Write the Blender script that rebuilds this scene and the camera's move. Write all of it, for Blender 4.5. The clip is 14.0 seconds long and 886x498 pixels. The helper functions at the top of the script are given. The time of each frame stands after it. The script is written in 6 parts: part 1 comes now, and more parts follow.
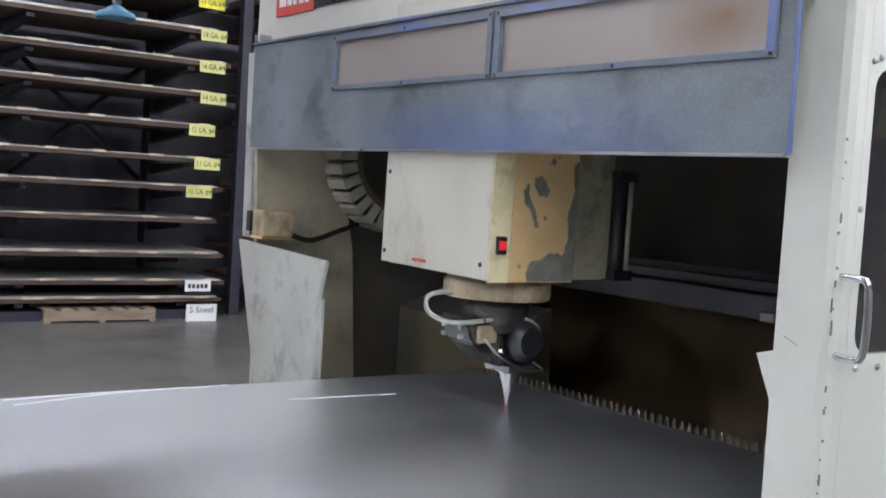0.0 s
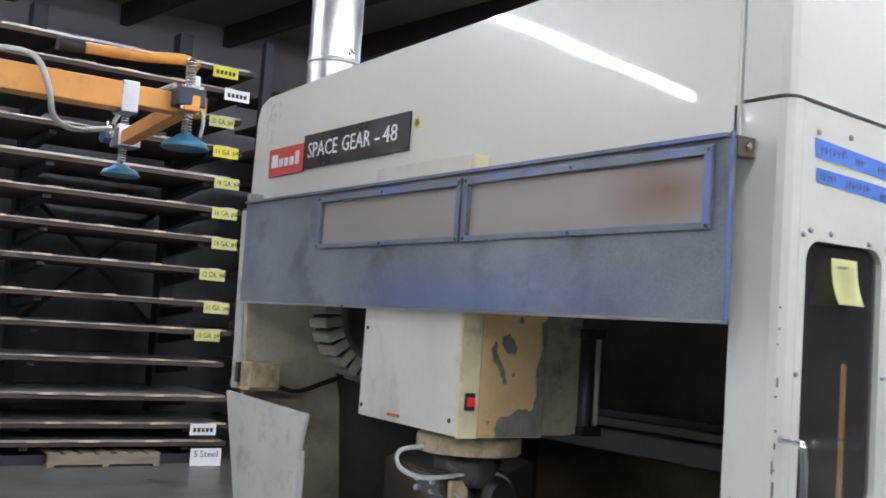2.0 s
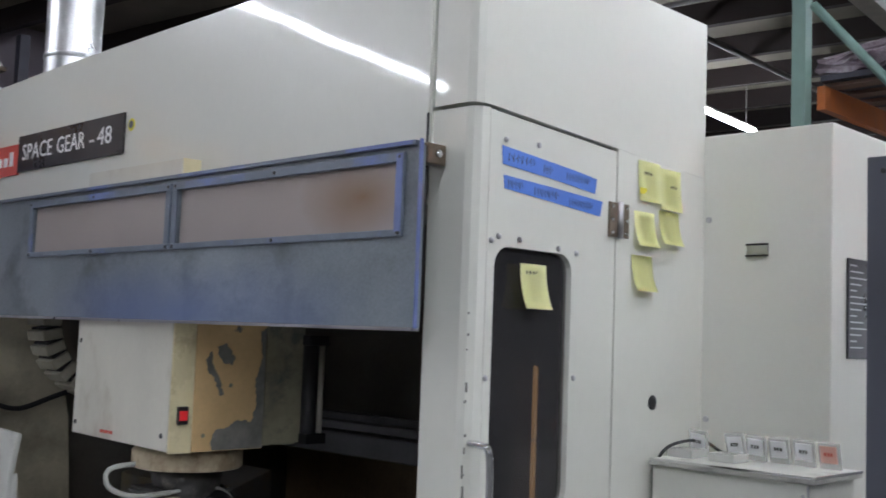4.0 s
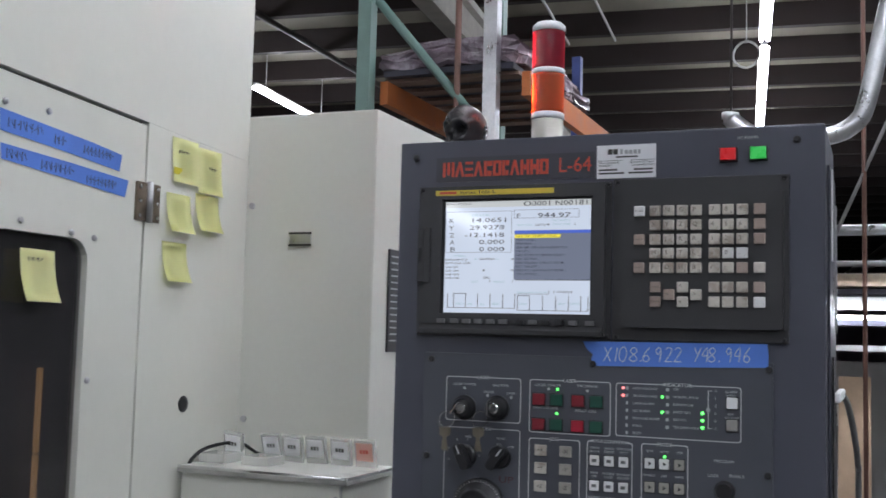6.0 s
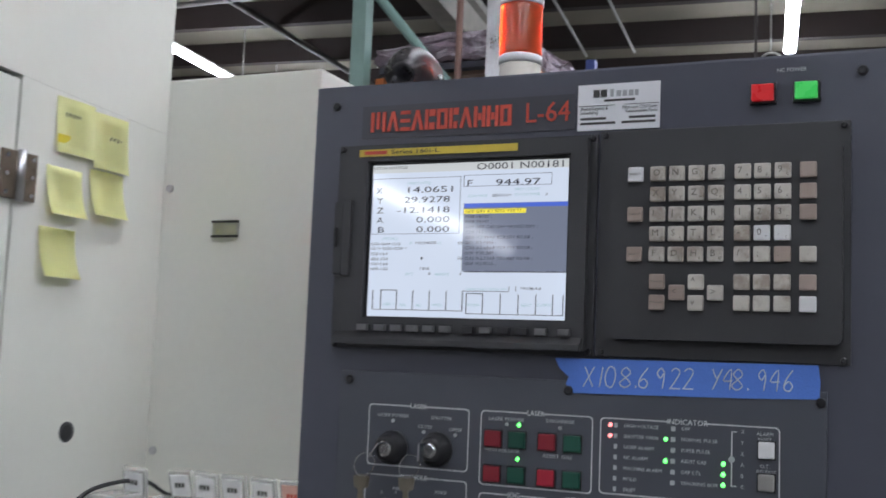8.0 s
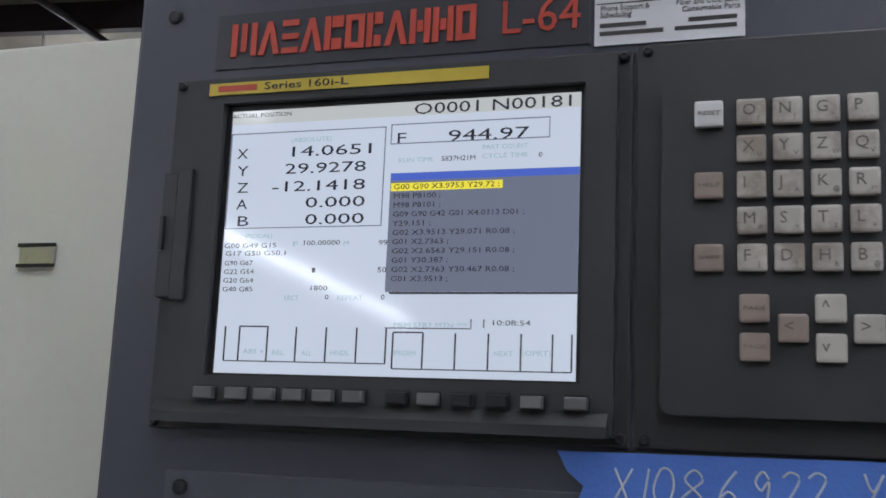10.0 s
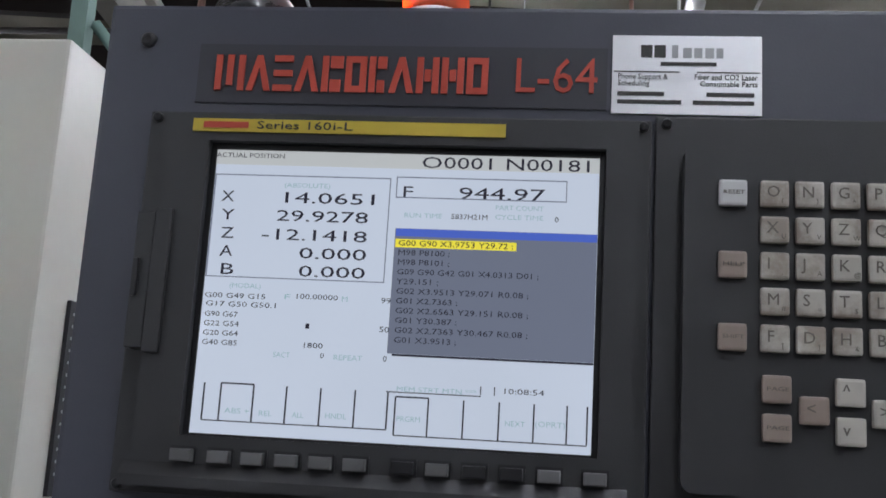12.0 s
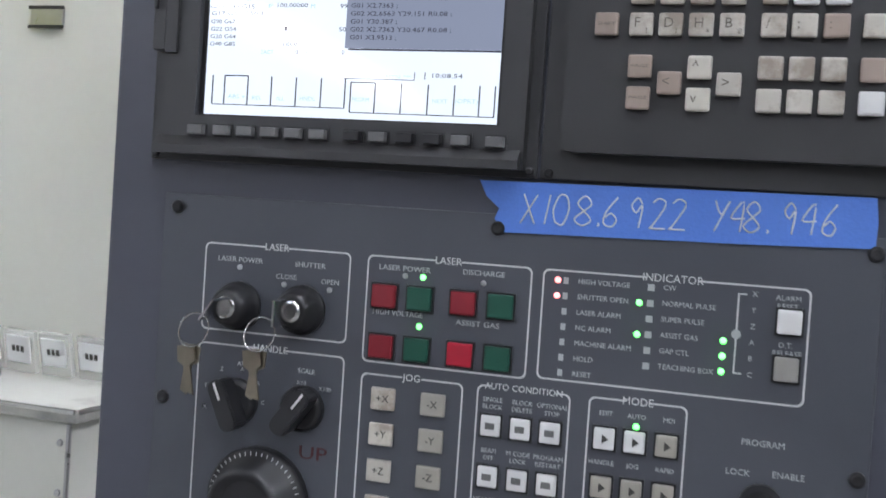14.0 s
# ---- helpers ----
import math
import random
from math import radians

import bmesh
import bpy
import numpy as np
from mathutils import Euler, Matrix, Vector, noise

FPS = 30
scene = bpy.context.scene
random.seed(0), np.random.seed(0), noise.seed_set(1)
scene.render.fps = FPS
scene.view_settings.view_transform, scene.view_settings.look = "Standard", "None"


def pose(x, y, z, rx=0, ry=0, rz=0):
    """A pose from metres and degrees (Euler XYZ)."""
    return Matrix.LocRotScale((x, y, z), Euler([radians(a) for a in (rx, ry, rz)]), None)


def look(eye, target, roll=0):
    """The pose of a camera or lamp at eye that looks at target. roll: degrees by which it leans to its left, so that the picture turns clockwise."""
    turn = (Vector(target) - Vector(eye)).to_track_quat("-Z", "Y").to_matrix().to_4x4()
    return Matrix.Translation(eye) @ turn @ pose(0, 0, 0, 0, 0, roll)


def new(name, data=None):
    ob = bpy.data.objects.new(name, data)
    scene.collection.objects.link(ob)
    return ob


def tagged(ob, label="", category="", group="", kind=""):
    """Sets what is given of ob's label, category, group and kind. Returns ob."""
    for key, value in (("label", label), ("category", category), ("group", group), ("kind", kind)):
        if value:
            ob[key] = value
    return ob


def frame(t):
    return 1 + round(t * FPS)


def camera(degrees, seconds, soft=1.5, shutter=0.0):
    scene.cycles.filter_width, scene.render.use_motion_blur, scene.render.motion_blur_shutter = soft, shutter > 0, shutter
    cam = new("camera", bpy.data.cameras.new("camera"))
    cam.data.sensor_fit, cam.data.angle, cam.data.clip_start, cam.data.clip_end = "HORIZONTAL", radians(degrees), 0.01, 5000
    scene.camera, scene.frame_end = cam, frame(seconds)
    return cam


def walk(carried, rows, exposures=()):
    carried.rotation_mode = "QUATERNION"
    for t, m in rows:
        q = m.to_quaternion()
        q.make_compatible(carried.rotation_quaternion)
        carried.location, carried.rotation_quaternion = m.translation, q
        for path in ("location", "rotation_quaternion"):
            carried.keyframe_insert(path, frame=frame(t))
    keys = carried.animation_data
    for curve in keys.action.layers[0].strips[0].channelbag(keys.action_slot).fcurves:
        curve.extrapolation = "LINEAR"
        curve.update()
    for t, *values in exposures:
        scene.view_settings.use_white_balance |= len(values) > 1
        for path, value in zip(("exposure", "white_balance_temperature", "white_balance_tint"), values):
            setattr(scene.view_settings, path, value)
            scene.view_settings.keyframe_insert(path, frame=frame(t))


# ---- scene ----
cam = camera(44.9, 14.0, soft=1.6, shutter=0.3)
PATH = [
    (0, (0.079, 0.034, 1.422), (1.240, 1.659, 1.309), 3.6),
    (0.5, (0.075, -0.008, 1.436), (1.195, 1.649, 1.408), 3.0),
    (1, (0.075, -0.030, 1.453), (1.159, 1.649, 1.504), 3.8),
    (1.5, (0.081, -0.064, 1.463), (1.164, 1.613, 1.582), 3.5),
    (2, (0.107, -0.099, 1.467), (1.228, 1.551, 1.613), 3.8),
    (2.2, (0.118, -0.125, 1.469), (1.263, 1.508, 1.615), 4.1),
    (4.3, (0.286, -0.177, 1.505), (1.756, 1.167, 1.681), 2.1),
    (4.5, (0.309, -0.163, 1.509), (1.816, 1.138, 1.696), 2.3),
    (5, (0.363, -0.124, 1.505), (2.001, 1.009, 1.689), 2.8),
    (5.5, (0.373, -0.114, 1.512), (2.154, 0.784, 1.670), 2.2),
    (6, (0.447, -0.146, 1.510), (2.290, 0.613, 1.677), 1.5),
    (6.5, (0.563, -0.201, 1.507), (2.386, 0.598, 1.699), 2.5),
    (7, (0.652, -0.237, 1.509), (2.437, 0.654, 1.646), 2.4),
    (7.5, (0.733, -0.189, 1.499), (2.502, 0.737, 1.610), 2.6),
    (8, (0.856, -0.082, 1.507), (2.681, 0.710, 1.710), 2.3),
    (8.2, (0.903, -0.053, 1.504), (2.749, 0.681, 1.738), 2.0),
    (10.3, (1.298, 0.141, 1.523), (3.177, 0.709, 1.904), 2.9),
    (10.5, (1.302, 0.168, 1.530), (3.207, 0.649, 1.903), 2.9),
    (11, (1.290, 0.205, 1.538), (3.227, 0.517, 1.926), 2.9),
    (11.5, (1.275, 0.217, 1.545), (3.219, 0.489, 1.931), 3.1),
    (12, (1.269, 0.219, 1.539), (3.216, 0.463, 1.928), 3.4),
    (12.5, (1.262, 0.217, 1.517), (3.214, 0.447, 1.886), 3.0),
    (13, (1.246, 0.239, 1.532), (3.234, 0.446, 1.606), 2.3),
    (13.5, (1.232, 0.116, 1.496), (3.165, 0.624, 1.525), 3.4),
    (14, (1.171, 0.030, 1.487), (3.074, 0.644, 1.428), 3.8),
]
walk(cam, [(t, look(eye, target, roll)) for t, eye, target, roll in PATH], exposures=[(0.0, 0.70), (2.0, 0.50), (4.5, -0.05), (5.5, -0.12), (7.0, -0.02), (8.0, 0.0), (10.3, -0.25), (12.5, -0.30), (13.2, -0.02), (14.0, 0.6)])

# ---- world ----
world = bpy.data.worlds.new("hall_world")
world.use_nodes = True
world.node_tree.nodes["Background"].inputs[0].default_value = (0.5, 0.55, 0.62, 1)
world.node_tree.nodes["Background"].inputs[1].default_value = 0.05
scene.world = world
TUBE_GLOW = 68.0


# ---- materials ----
def mat(name, colour, rough=0.5, metal=0.0, vary=0.12, scale=6.0, bump=0.0, fine=90.0, stain=None, stain_scale=3.0,
        stain_at=0.58, stain_soft=0.08, stretch=(1, 1, 1), emit=None, strength=0.0, coat=0.0, coat_rough=0.045, rough_vary=0.12, stain_detail=8, blot=None, wave=0.0):
    m = bpy.data.materials.new(name)
    m.use_nodes = True
    n, l = m.node_tree.nodes, m.node_tree.links
    b = n["Principled BSDF"]
    b.inputs["Metallic"].default_value = metal
    b.inputs["Coat Weight"].default_value = coat
    b.inputs["Coat Roughness"].default_value = coat_rough
    tc = n.new("ShaderNodeTexCoord")
    geo = n.new("ShaderNodeNewGeometry")
    mp = n.new("ShaderNodeMapping")
    mp.inputs["Scale"].default_value = stretch
    l.new(geo.outputs["Position"], mp.inputs["Vector"])
    n1 = n.new("ShaderNodeTexNoise")
    n1.inputs["Scale"].default_value = scale
    n1.inputs["Detail"].default_value = 6
    l.new(mp.outputs[0], n1.inputs["Vector"])
    n2 = n.new("ShaderNodeTexNoise")
    n2.inputs["Scale"].default_value = fine
    n2.inputs["Detail"].default_value = 3
    l.new(mp.outputs[0], n2.inputs["Vector"])
    add = n.new("ShaderNodeMath")
    add.operation = "MULTIPLY_ADD"
    add.inputs[1].default_value = 0.3
    l.new(n2.outputs[0], add.inputs[0])
    l.new(n1.outputs[0], add.inputs[2])
    ramp = n.new("ShaderNodeValToRGB")
    lo = [max(0, c * (1 - vary)) for c in colour]
    hi = [min(1, c * (1 + vary)) for c in colour]
    ramp.color_ramp.elements[0].position, ramp.color_ramp.elements[1].position = 0.4, 0.9
    ramp.color_ramp.elements[0].color, ramp.color_ramp.elements[1].color = (*lo, 1), (*hi, 1)
    l.new(add.outputs[0], ramp.inputs[0])
    col = ramp.outputs[0]
    if stain:
        n3 = n.new("ShaderNodeTexNoise")
        n3.inputs["Scale"].default_value = stain_scale
        n3.inputs["Detail"].default_value = stain_detail
        n3.inputs["Roughness"].default_value = 0.65
        l.new(mp.outputs[0], n3.inputs["Vector"])
        r3 = n.new("ShaderNodeMapRange")
        r3.inputs["From Min"].default_value, r3.inputs["From Max"].default_value = stain_at - stain_soft, stain_at + stain_soft
        l.new(n3.outputs[0], r3.inputs["Value"])
        mx = n.new("ShaderNodeMix")
        mx.data_type = "RGBA"
        l.new(r3.outputs[0], mx.inputs["Factor"])
        l.new(col, mx.inputs["A"])
        mx.inputs["B"].default_value = (*stain, 1)
        col = mx.outputs["Result"]
    if blot:
        spot, stretch_by, tint = blot
        vm = n.new("ShaderNodeVectorMath")
        vm.operation = "SUBTRACT"
        vm.inputs[1].default_value = spot
        l.new(geo.outputs["Position"], vm.inputs[0])
        vs = n.new("ShaderNodeVectorMath")
        vs.operation = "MULTIPLY"
        vs.inputs[1].default_value = stretch_by
        l.new(vm.outputs[0], vs.inputs[0])
        ln = n.new("ShaderNodeVectorMath")
        ln.operation = "LENGTH"
        l.new(vs.outputs[0], ln.inputs[0])
        wob = n.new("ShaderNodeMath")
        wob.operation = "ADD"
        l.new(ln.outputs["Value"], wob.inputs[0])
        l.new(n1.outputs[0], wob.inputs[1])
        rb = n.new("ShaderNodeMapRange")
        rb.inputs["From Min"].default_value, rb.inputs["From Max"].default_value = 0.5, 1.5
        rb.inputs["To Min"].default_value, rb.inputs["To Max"].default_value = 0.85, 0.0
        l.new(wob.outputs[0], rb.inputs["Value"])
        mb = n.new("ShaderNodeMix")
        mb.data_type = "RGBA"
        l.new(rb.outputs[0], mb.inputs["Factor"])
        l.new(col, mb.inputs["A"])
        mb.inputs["B"].default_value = (*tint, 1)
        col = mb.outputs["Result"]
    l.new(col, b.inputs["Base Color"])
    rr = n.new("ShaderNodeMapRange")
    rr.inputs["From Min"].default_value, rr.inputs["From Max"].default_value = 0.35, 0.9
    rr.inputs["To Min"].default_value, rr.inputs["To Max"].default_value = max(0.02, rough - rough_vary), min(1, rough + rough_vary)
    l.new(add.outputs[0], rr.inputs["Value"])
    l.new(rr.outputs[0], b.inputs["Roughness"])
    if bump:
        bp = n.new("ShaderNodeBump")
        bp.inputs["Strength"].default_value = bump
        bp.inputs["Distance"].default_value = 0.002
        l.new(n2.outputs[0], bp.inputs["Height"])
        l.new(bp.outputs[0], b.inputs["Normal"])
    if wave:
        nw = n.new("ShaderNodeTexNoise")
        nw.inputs["Scale"].default_value = 4.5
        nw.inputs["Detail"].default_value = 1.5
        l.new(geo.outputs["Position"], nw.inputs["Vector"])
        bw = n.new("ShaderNodeBump")
        bw.inputs["Strength"].default_value = 1.0
        bw.inputs["Distance"].default_value = wave
        l.new(nw.outputs[0], bw.inputs["Height"])
        l.new(bw.outputs[0], b.inputs["Normal"])
        l.new(bw.outputs[0], b.inputs["Coat Normal"])
    if emit:
        b.inputs["Emission Color"].default_value = (*emit, 1)
        b.inputs["Emission Strength"].default_value = strength
    return m


def glass(name, colour, rough=0.05, alpha=0.25):
    m = bpy.data.materials.new(name)
    m.use_nodes = True
    b = m.node_tree.nodes["Principled BSDF"]
    b.inputs["Base Color"].default_value = (*colour, 1)
    b.inputs["Roughness"].default_value = rough
    b.inputs["Alpha"].default_value = alpha
    return m


def tinted_lens(name, colour):
    """Translucent coloured plastic: scatters and passes the light from inside."""
    m = bpy.data.materials.new(name)
    m.use_nodes = True
    n, l = m.node_tree.nodes, m.node_tree.links
    out = n["Material Output"]
    n.remove(n["Principled BSDF"])
    tl, tp_, gl, df = n.new("ShaderNodeBsdfTranslucent"), n.new("ShaderNodeBsdfTransparent"), n.new("ShaderNodeBsdfGlossy"), n.new("ShaderNodeBsdfDiffuse")
    for nd in (tl, tp_, df):
        nd.inputs["Color"].default_value = (*colour, 1)
    gl.inputs["Roughness"].default_value = 0.15
    last = tl.outputs[0]
    for nd, share in ((df, 0.35), (tp_, 0.35), (gl, 0.06)):
        mx = n.new("ShaderNodeMixShader")
        mx.inputs[0].default_value = share
        l.new(last, mx.inputs[1])
        l.new(nd.outputs[0], mx.inputs[2])
        last = mx.outputs[0]
    l.new(last, out.inputs["Surface"])
    return m


M = {
    "concrete": mat("concrete_floor", (0.145, 0.138, 0.128), 0.35, vary=0.25, scale=1.3, stain=(0.085, 0.08, 0.072), stain_scale=0.9, stain_at=0.6, bump=0.1),
    "wall": mat("hall_wall", (0.22, 0.19, 0.22), 0.7, vary=0.15, scale=0.8),
    "white_wall": mat("white_wall", (0.33, 0.33, 0.318), 0.7, vary=0.1, scale=1.5),
    "deck": mat("roof_deck", (0.19, 0.172, 0.135), 0.8, vary=0.3, scale=1.1),
    "beam": mat("purlin_wood", (0.020, 0.012, 0.011), 0.7, vary=0.35, scale=2.0, stretch=(6, 0.5, 6)),
    "girder": mat("girder_paint", (0.42, 0.40, 0.36), 0.5, vary=0.2),
    "machine": mat("machine_paint", (0.72, 0.72, 0.65), 0.3, vary=0.04, scale=1.6, stretch=(1, 1, 0.6), fine=60, coat=0.9, rough_vary=0.04, wave=0.0004),
    "machine_grimy": mat("machine_paint_grimy", (0.50, 0.50, 0.46), 0.45, vary=0.12, scale=5.0, stain=(0.26, 0.25, 0.23), stain_scale=9.0, stain_at=0.62, stain_soft=0.1),
    "cabinet": mat("cabinet_paint", (0.71, 0.71, 0.645), 0.36, vary=0.04, scale=1.5, coat=0.4, coat_rough=0.2, rough_vary=0.04),
    "blue": mat("gate_blue", (0.165, 0.190, 0.215), 0.36, vary=0.45, scale=3.4, fine=220, rough_vary=0.06, stain=(0.075, 0.085, 0.095), stain_scale=5.5, stain_at=0.60, stain_soft=0.09, stretch=(1, 0.8, 1.0), stain_detail=10, blot=((1.475, 1.80, 1.525), (1, 1.5, 8.0), (0.13, 0.175, 0.34))),
    "blue_edge": mat("gate_blue_edge", (0.14, 0.165, 0.21), 0.4, vary=0.25, scale=9.0, stain=(0.13, 0.18, 0.42), stain_scale=4.0, stain_at=0.62),
    "poly": mat("gate_window", (0.36, 0.315, 0.30), 0.25, vary=0.06, scale=2.0, fine=300, rough_vary=0.03, blot=((1.48, 1.235, 1.735), (1, 6.0, 13), (0.20, 0.11, 0.045))),
    "black": mat("black_plastic", (0.018, 0.018, 0.02), 0.35, vary=0.2),
    "rubber": mat("black_rubber", (0.012, 0.012, 0.014), 0.6, vary=0.2),
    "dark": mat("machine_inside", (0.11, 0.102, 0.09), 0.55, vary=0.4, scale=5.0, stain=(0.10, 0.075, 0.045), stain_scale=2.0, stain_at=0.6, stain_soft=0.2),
    "brown_in": mat("machine_inside_rust", (0.33, 0.24, 0.135), 0.6, vary=0.4, scale=4.0, stain=(0.08, 0.065, 0.045), stain_scale=2.0, stain_at=0.55, stain_soft=0.15),
    "cream_in": mat("machine_inside_cream", (0.50, 0.45, 0.33), 0.5, vary=0.2, scale=4.0, stain=(0.10, 0.09, 0.07), stain_scale=3.0, stain_at=0.62, stain_soft=0.15),
    "head_white": mat("head_cover_white", (0.60, 0.58, 0.50), 0.4, vary=0.08, scale=6.0, stain=(0.42, 0.38, 0.30), stain_scale=7.0, stain_at=0.63, stain_soft=0.1, stretch=(1, 1, 0.6)),
    "head_cream": mat("head_edge_cream", (0.76, 0.67, 0.42), 0.28, vary=0.1, scale=8.0, stain=(0.45, 0.36, 0.2), stain_scale=9.0, stain_at=0.62),
    "head_tan": mat("head_side_tan", (0.68, 0.47, 0.23), 0.45, vary=0.15, scale=7.0, stain=(0.16, 0.15, 0.14), stain_scale=11.0, stain_at=0.61, stain_soft=0.025, bump=0.2),
    "head_olive": mat("head_side_olive", (0.30, 0.28, 0.19), 0.5, vary=0.25, scale=9.0, stain=(0.14, 0.14, 0.12), stain_scale=14.0, stain_at=0.58),
    "chrome": mat("chrome", (0.75, 0.75, 0.76), 0.16, metal=1.0, vary=0.05, rough_vary=0.06),
    "steel": mat("brushed_steel", (0.52, 0.52, 0.53), 0.32, metal=1.0, vary=0.12, scale=10, rough_vary=0.1),
    "sheet": mat("sheet_steel", (0.74, 0.75, 0.78), 0.37, metal=0.95, vary=0.02, scale=1.2, stretch=(0.6, 3, 1), fine=25, rough_vary=0.02),
    "slat": mat("slat_steel", (0.17, 0.155, 0.135), 0.5, metal=0.4, vary=0.3, scale=30),
    "galv": mat("galvanised_duct", (0.68, 0.69, 0.70), 0.34, metal=1.0, vary=0.2, scale=9, rough_vary=0.12),
    "console": mat("console_grey", (0.066, 0.069, 0.090), 0.40, vary=0.08, scale=5.0, bump=0.05, fine=700),
    "console_side": mat("console_side_grey", (0.052, 0.055, 0.071), 0.3, vary=0.1, scale=5.0),
    "panel": mat("panel_grey", (0.068, 0.073, 0.088), 0.42, vary=0.08, scale=9.0, bump=0.05, fine=900),
    "bezel": mat("bezel_charcoal", (0.038, 0.038, 0.040), 0.42, vary=0.1, scale=20.0, bump=0.1, fine=1500),
    "key": mat("key_beige", (0.54, 0.51, 0.45), 0.4, vary=0.1, scale=40.0, stain=(0.34, 0.29, 0.24), stain_scale=28.0, stain_at=0.56, stain_soft=0.06),
    "key_dark": mat("key_brown", (0.34, 0.27, 0.23), 0.45, vary=0.12, scale=40.0),
    "key_white": mat("key_white", (0.72, 0.72, 0.71), 0.4, vary=0.06, scale=40.0),
    "key_grey": mat("key_grey", (0.13, 0.13, 0.13), 0.45, vary=0.15, scale=60),
    "key_grey_light": mat("key_grey_light", (0.30, 0.29, 0.27), 0.45, vary=0.1, scale=60),
    "key_dim": mat("key_dim_beige", (0.34, 0.32, 0.28), 0.45, vary=0.12, scale=60),
    "ink_soft": mat("ink_worn", (0.16, 0.14, 0.12), 0.6, vary=0.2, scale=200),
    "ink": mat("ink_dark", (0.05, 0.048, 0.045), 0.6, vary=0.05),
    "print": mat("print_white", (0.62, 0.62, 0.62), 0.5, vary=0.05),
    "print_dim": mat("print_grey", (0.44, 0.45, 0.46), 0.5, vary=0.05),
    "white": mat("white_label", (0.84, 0.84, 0.85), 0.4, vary=0.04),
    "red_print": mat("red_print", (0.55, 0.075, 0.045), 0.45, vary=0.1, scale=60),
    "red_sign": mat("red_sign", (0.62, 0.08, 0.06), 0.35, vary=0.05),
    "black_sign": mat("black_sign", (0.02, 0.02, 0.025), 0.3, vary=0.1),
    "yellow": mat("yellow_label", (0.62, 0.47, 0.06), 0.4, vary=0.06),
    "note": mat("sticky_note", (0.86, 0.86, 0.42), 0.6, vary=0.04, scale=20),
    "tape": mat("masking_tape_blue", (0.085, 0.20, 0.62), 0.6, vary=0.1, scale=12, bump=0.2, fine=500),
    "orange": mat("lifter_orange", (0.66, 0.29, 0.06), 0.4, vary=0.1, scale=6, stain=(0.45, 0.2, 0.05), stain_scale=8, stain_at=0.62),
    "cup": mat("suction_cup_blue", (0.04, 0.16, 0.26), 0.4, vary=0.15, scale=14),
    "hose": mat("hose_clear", (0.42, 0.42, 0.38), 0.35, vary=0.1, scale=20),
    "wood": mat("pallet_wood", (0.27, 0.21, 0.15), 0.75, vary=0.3, scale=3.0, stretch=(1, 6, 6), bump=0.3),
    "board": mat("rack_board", (0.075, 0.048, 0.034), 0.7, vary=0.3, scale=2.0),
    "stock": mat("stock_sheet_steel", (0.42, 0.40, 0.38), 0.4, metal=0.7, vary=0.2, scale=3.0),
    "rack_dark": mat("rack_steel_dark", (0.03, 0.03, 0.045), 0.5, vary=0.3, scale=8.0),
    "rack_green": mat("rack_green", (0.16, 0.25, 0.22), 0.5, vary=0.12, scale=9.0),
    "rack_orange": mat("rack_orange", (0.50, 0.15, 0.04), 0.5, vary=0.15, scale=9.0),
    "rack_blue": mat("rack_blue", (0.04, 0.06, 0.2), 0.5, vary=0.15, scale=9.0),
    "wrap": mat("stretch_wrap", (0.22, 0.17, 0.20), 0.25, vary=0.45, scale=5.0, stain=(0.5, 0.45, 0.5), stain_scale=6.0, stain_at=0.6, bump=0.6, fine=25),
    "carton": mat("brown_carton", (0.20, 0.13, 0.10), 0.7, vary=0.3, scale=4.0),
    "tag_yellow": mat("tag_yellow", (0.62, 0.60, 0.22), 0.6, vary=0.05),
    "tag_bright": mat("tag_bright_yellow", (0.75, 0.66, 0.05), 0.6, vary=0.05),
    "skull": mat("skull_black", (0.035, 0.034, 0.036), 0.3, vary=0.3, scale=30.0, stain=(0.11, 0.10, 0.10), stain_scale=24, stain_at=0.6),
    "pipe": mat("conduit_grey", (0.45, 0.45, 0.44), 0.4, metal=0.4, vary=0.1),
    "pipe_dark": mat("pipe_dark", (0.06, 0.05, 0.05), 0.5, vary=0.2),
    "pipe_red": mat("pipe_brown", (0.16, 0.08, 0.06), 0.6, vary=0.2),
    "red_box": mat("red_cabinet", (0.25, 0.03, 0.05), 0.5, vary=0.1),
    "clear": glass("clear_plastic", (0.75, 0.75, 0.72), 0.08, 0.35),
    "door_glass": glass("door_window_dark", (0.035, 0.033, 0.036), 0.12, 0.72),
    "btn_red": mat("button_red", (0.20, 0.014, 0.024), 0.35, vary=0.1),
    "btn_red_bright": mat("button_red_bright", (0.36, 0.016, 0.035), 0.3, vary=0.08),
    "btn_green": mat("button_green", (0.01, 0.07, 0.047), 0.35, vary=0.1),
    "lit_red": mat("lit_red", (0.5, 0.02, 0.02), 0.3, emit=(1, 0.04, 0.06), strength=0.17),
    "lit_green": mat("lit_green", (0.05, 0.5, 0.1), 0.3, emit=(0.08, 0.9, 0.16), strength=0.25),
    "led_green": mat("led_green", (0.1, 0.8, 0.1), 0.3, emit=(0.12, 1, 0.15), strength=3.5),
    "led_red": mat("led_red", (0.8, 0.1, 0.1), 0.3, emit=(1, 0.25, 0.25), strength=2.5),
    "lamp_red": tinted_lens("beacon_red", (0.58, 0.06, 0.10)),
    "lamp_orange": tinted_lens("beacon_orange", (0.86, 0.26, 0.10)),
    "rotor_dark": mat("blink_shutter_paint", (0.20, 0.06, 0.035), 0.4, vary=0.2, scale=40),
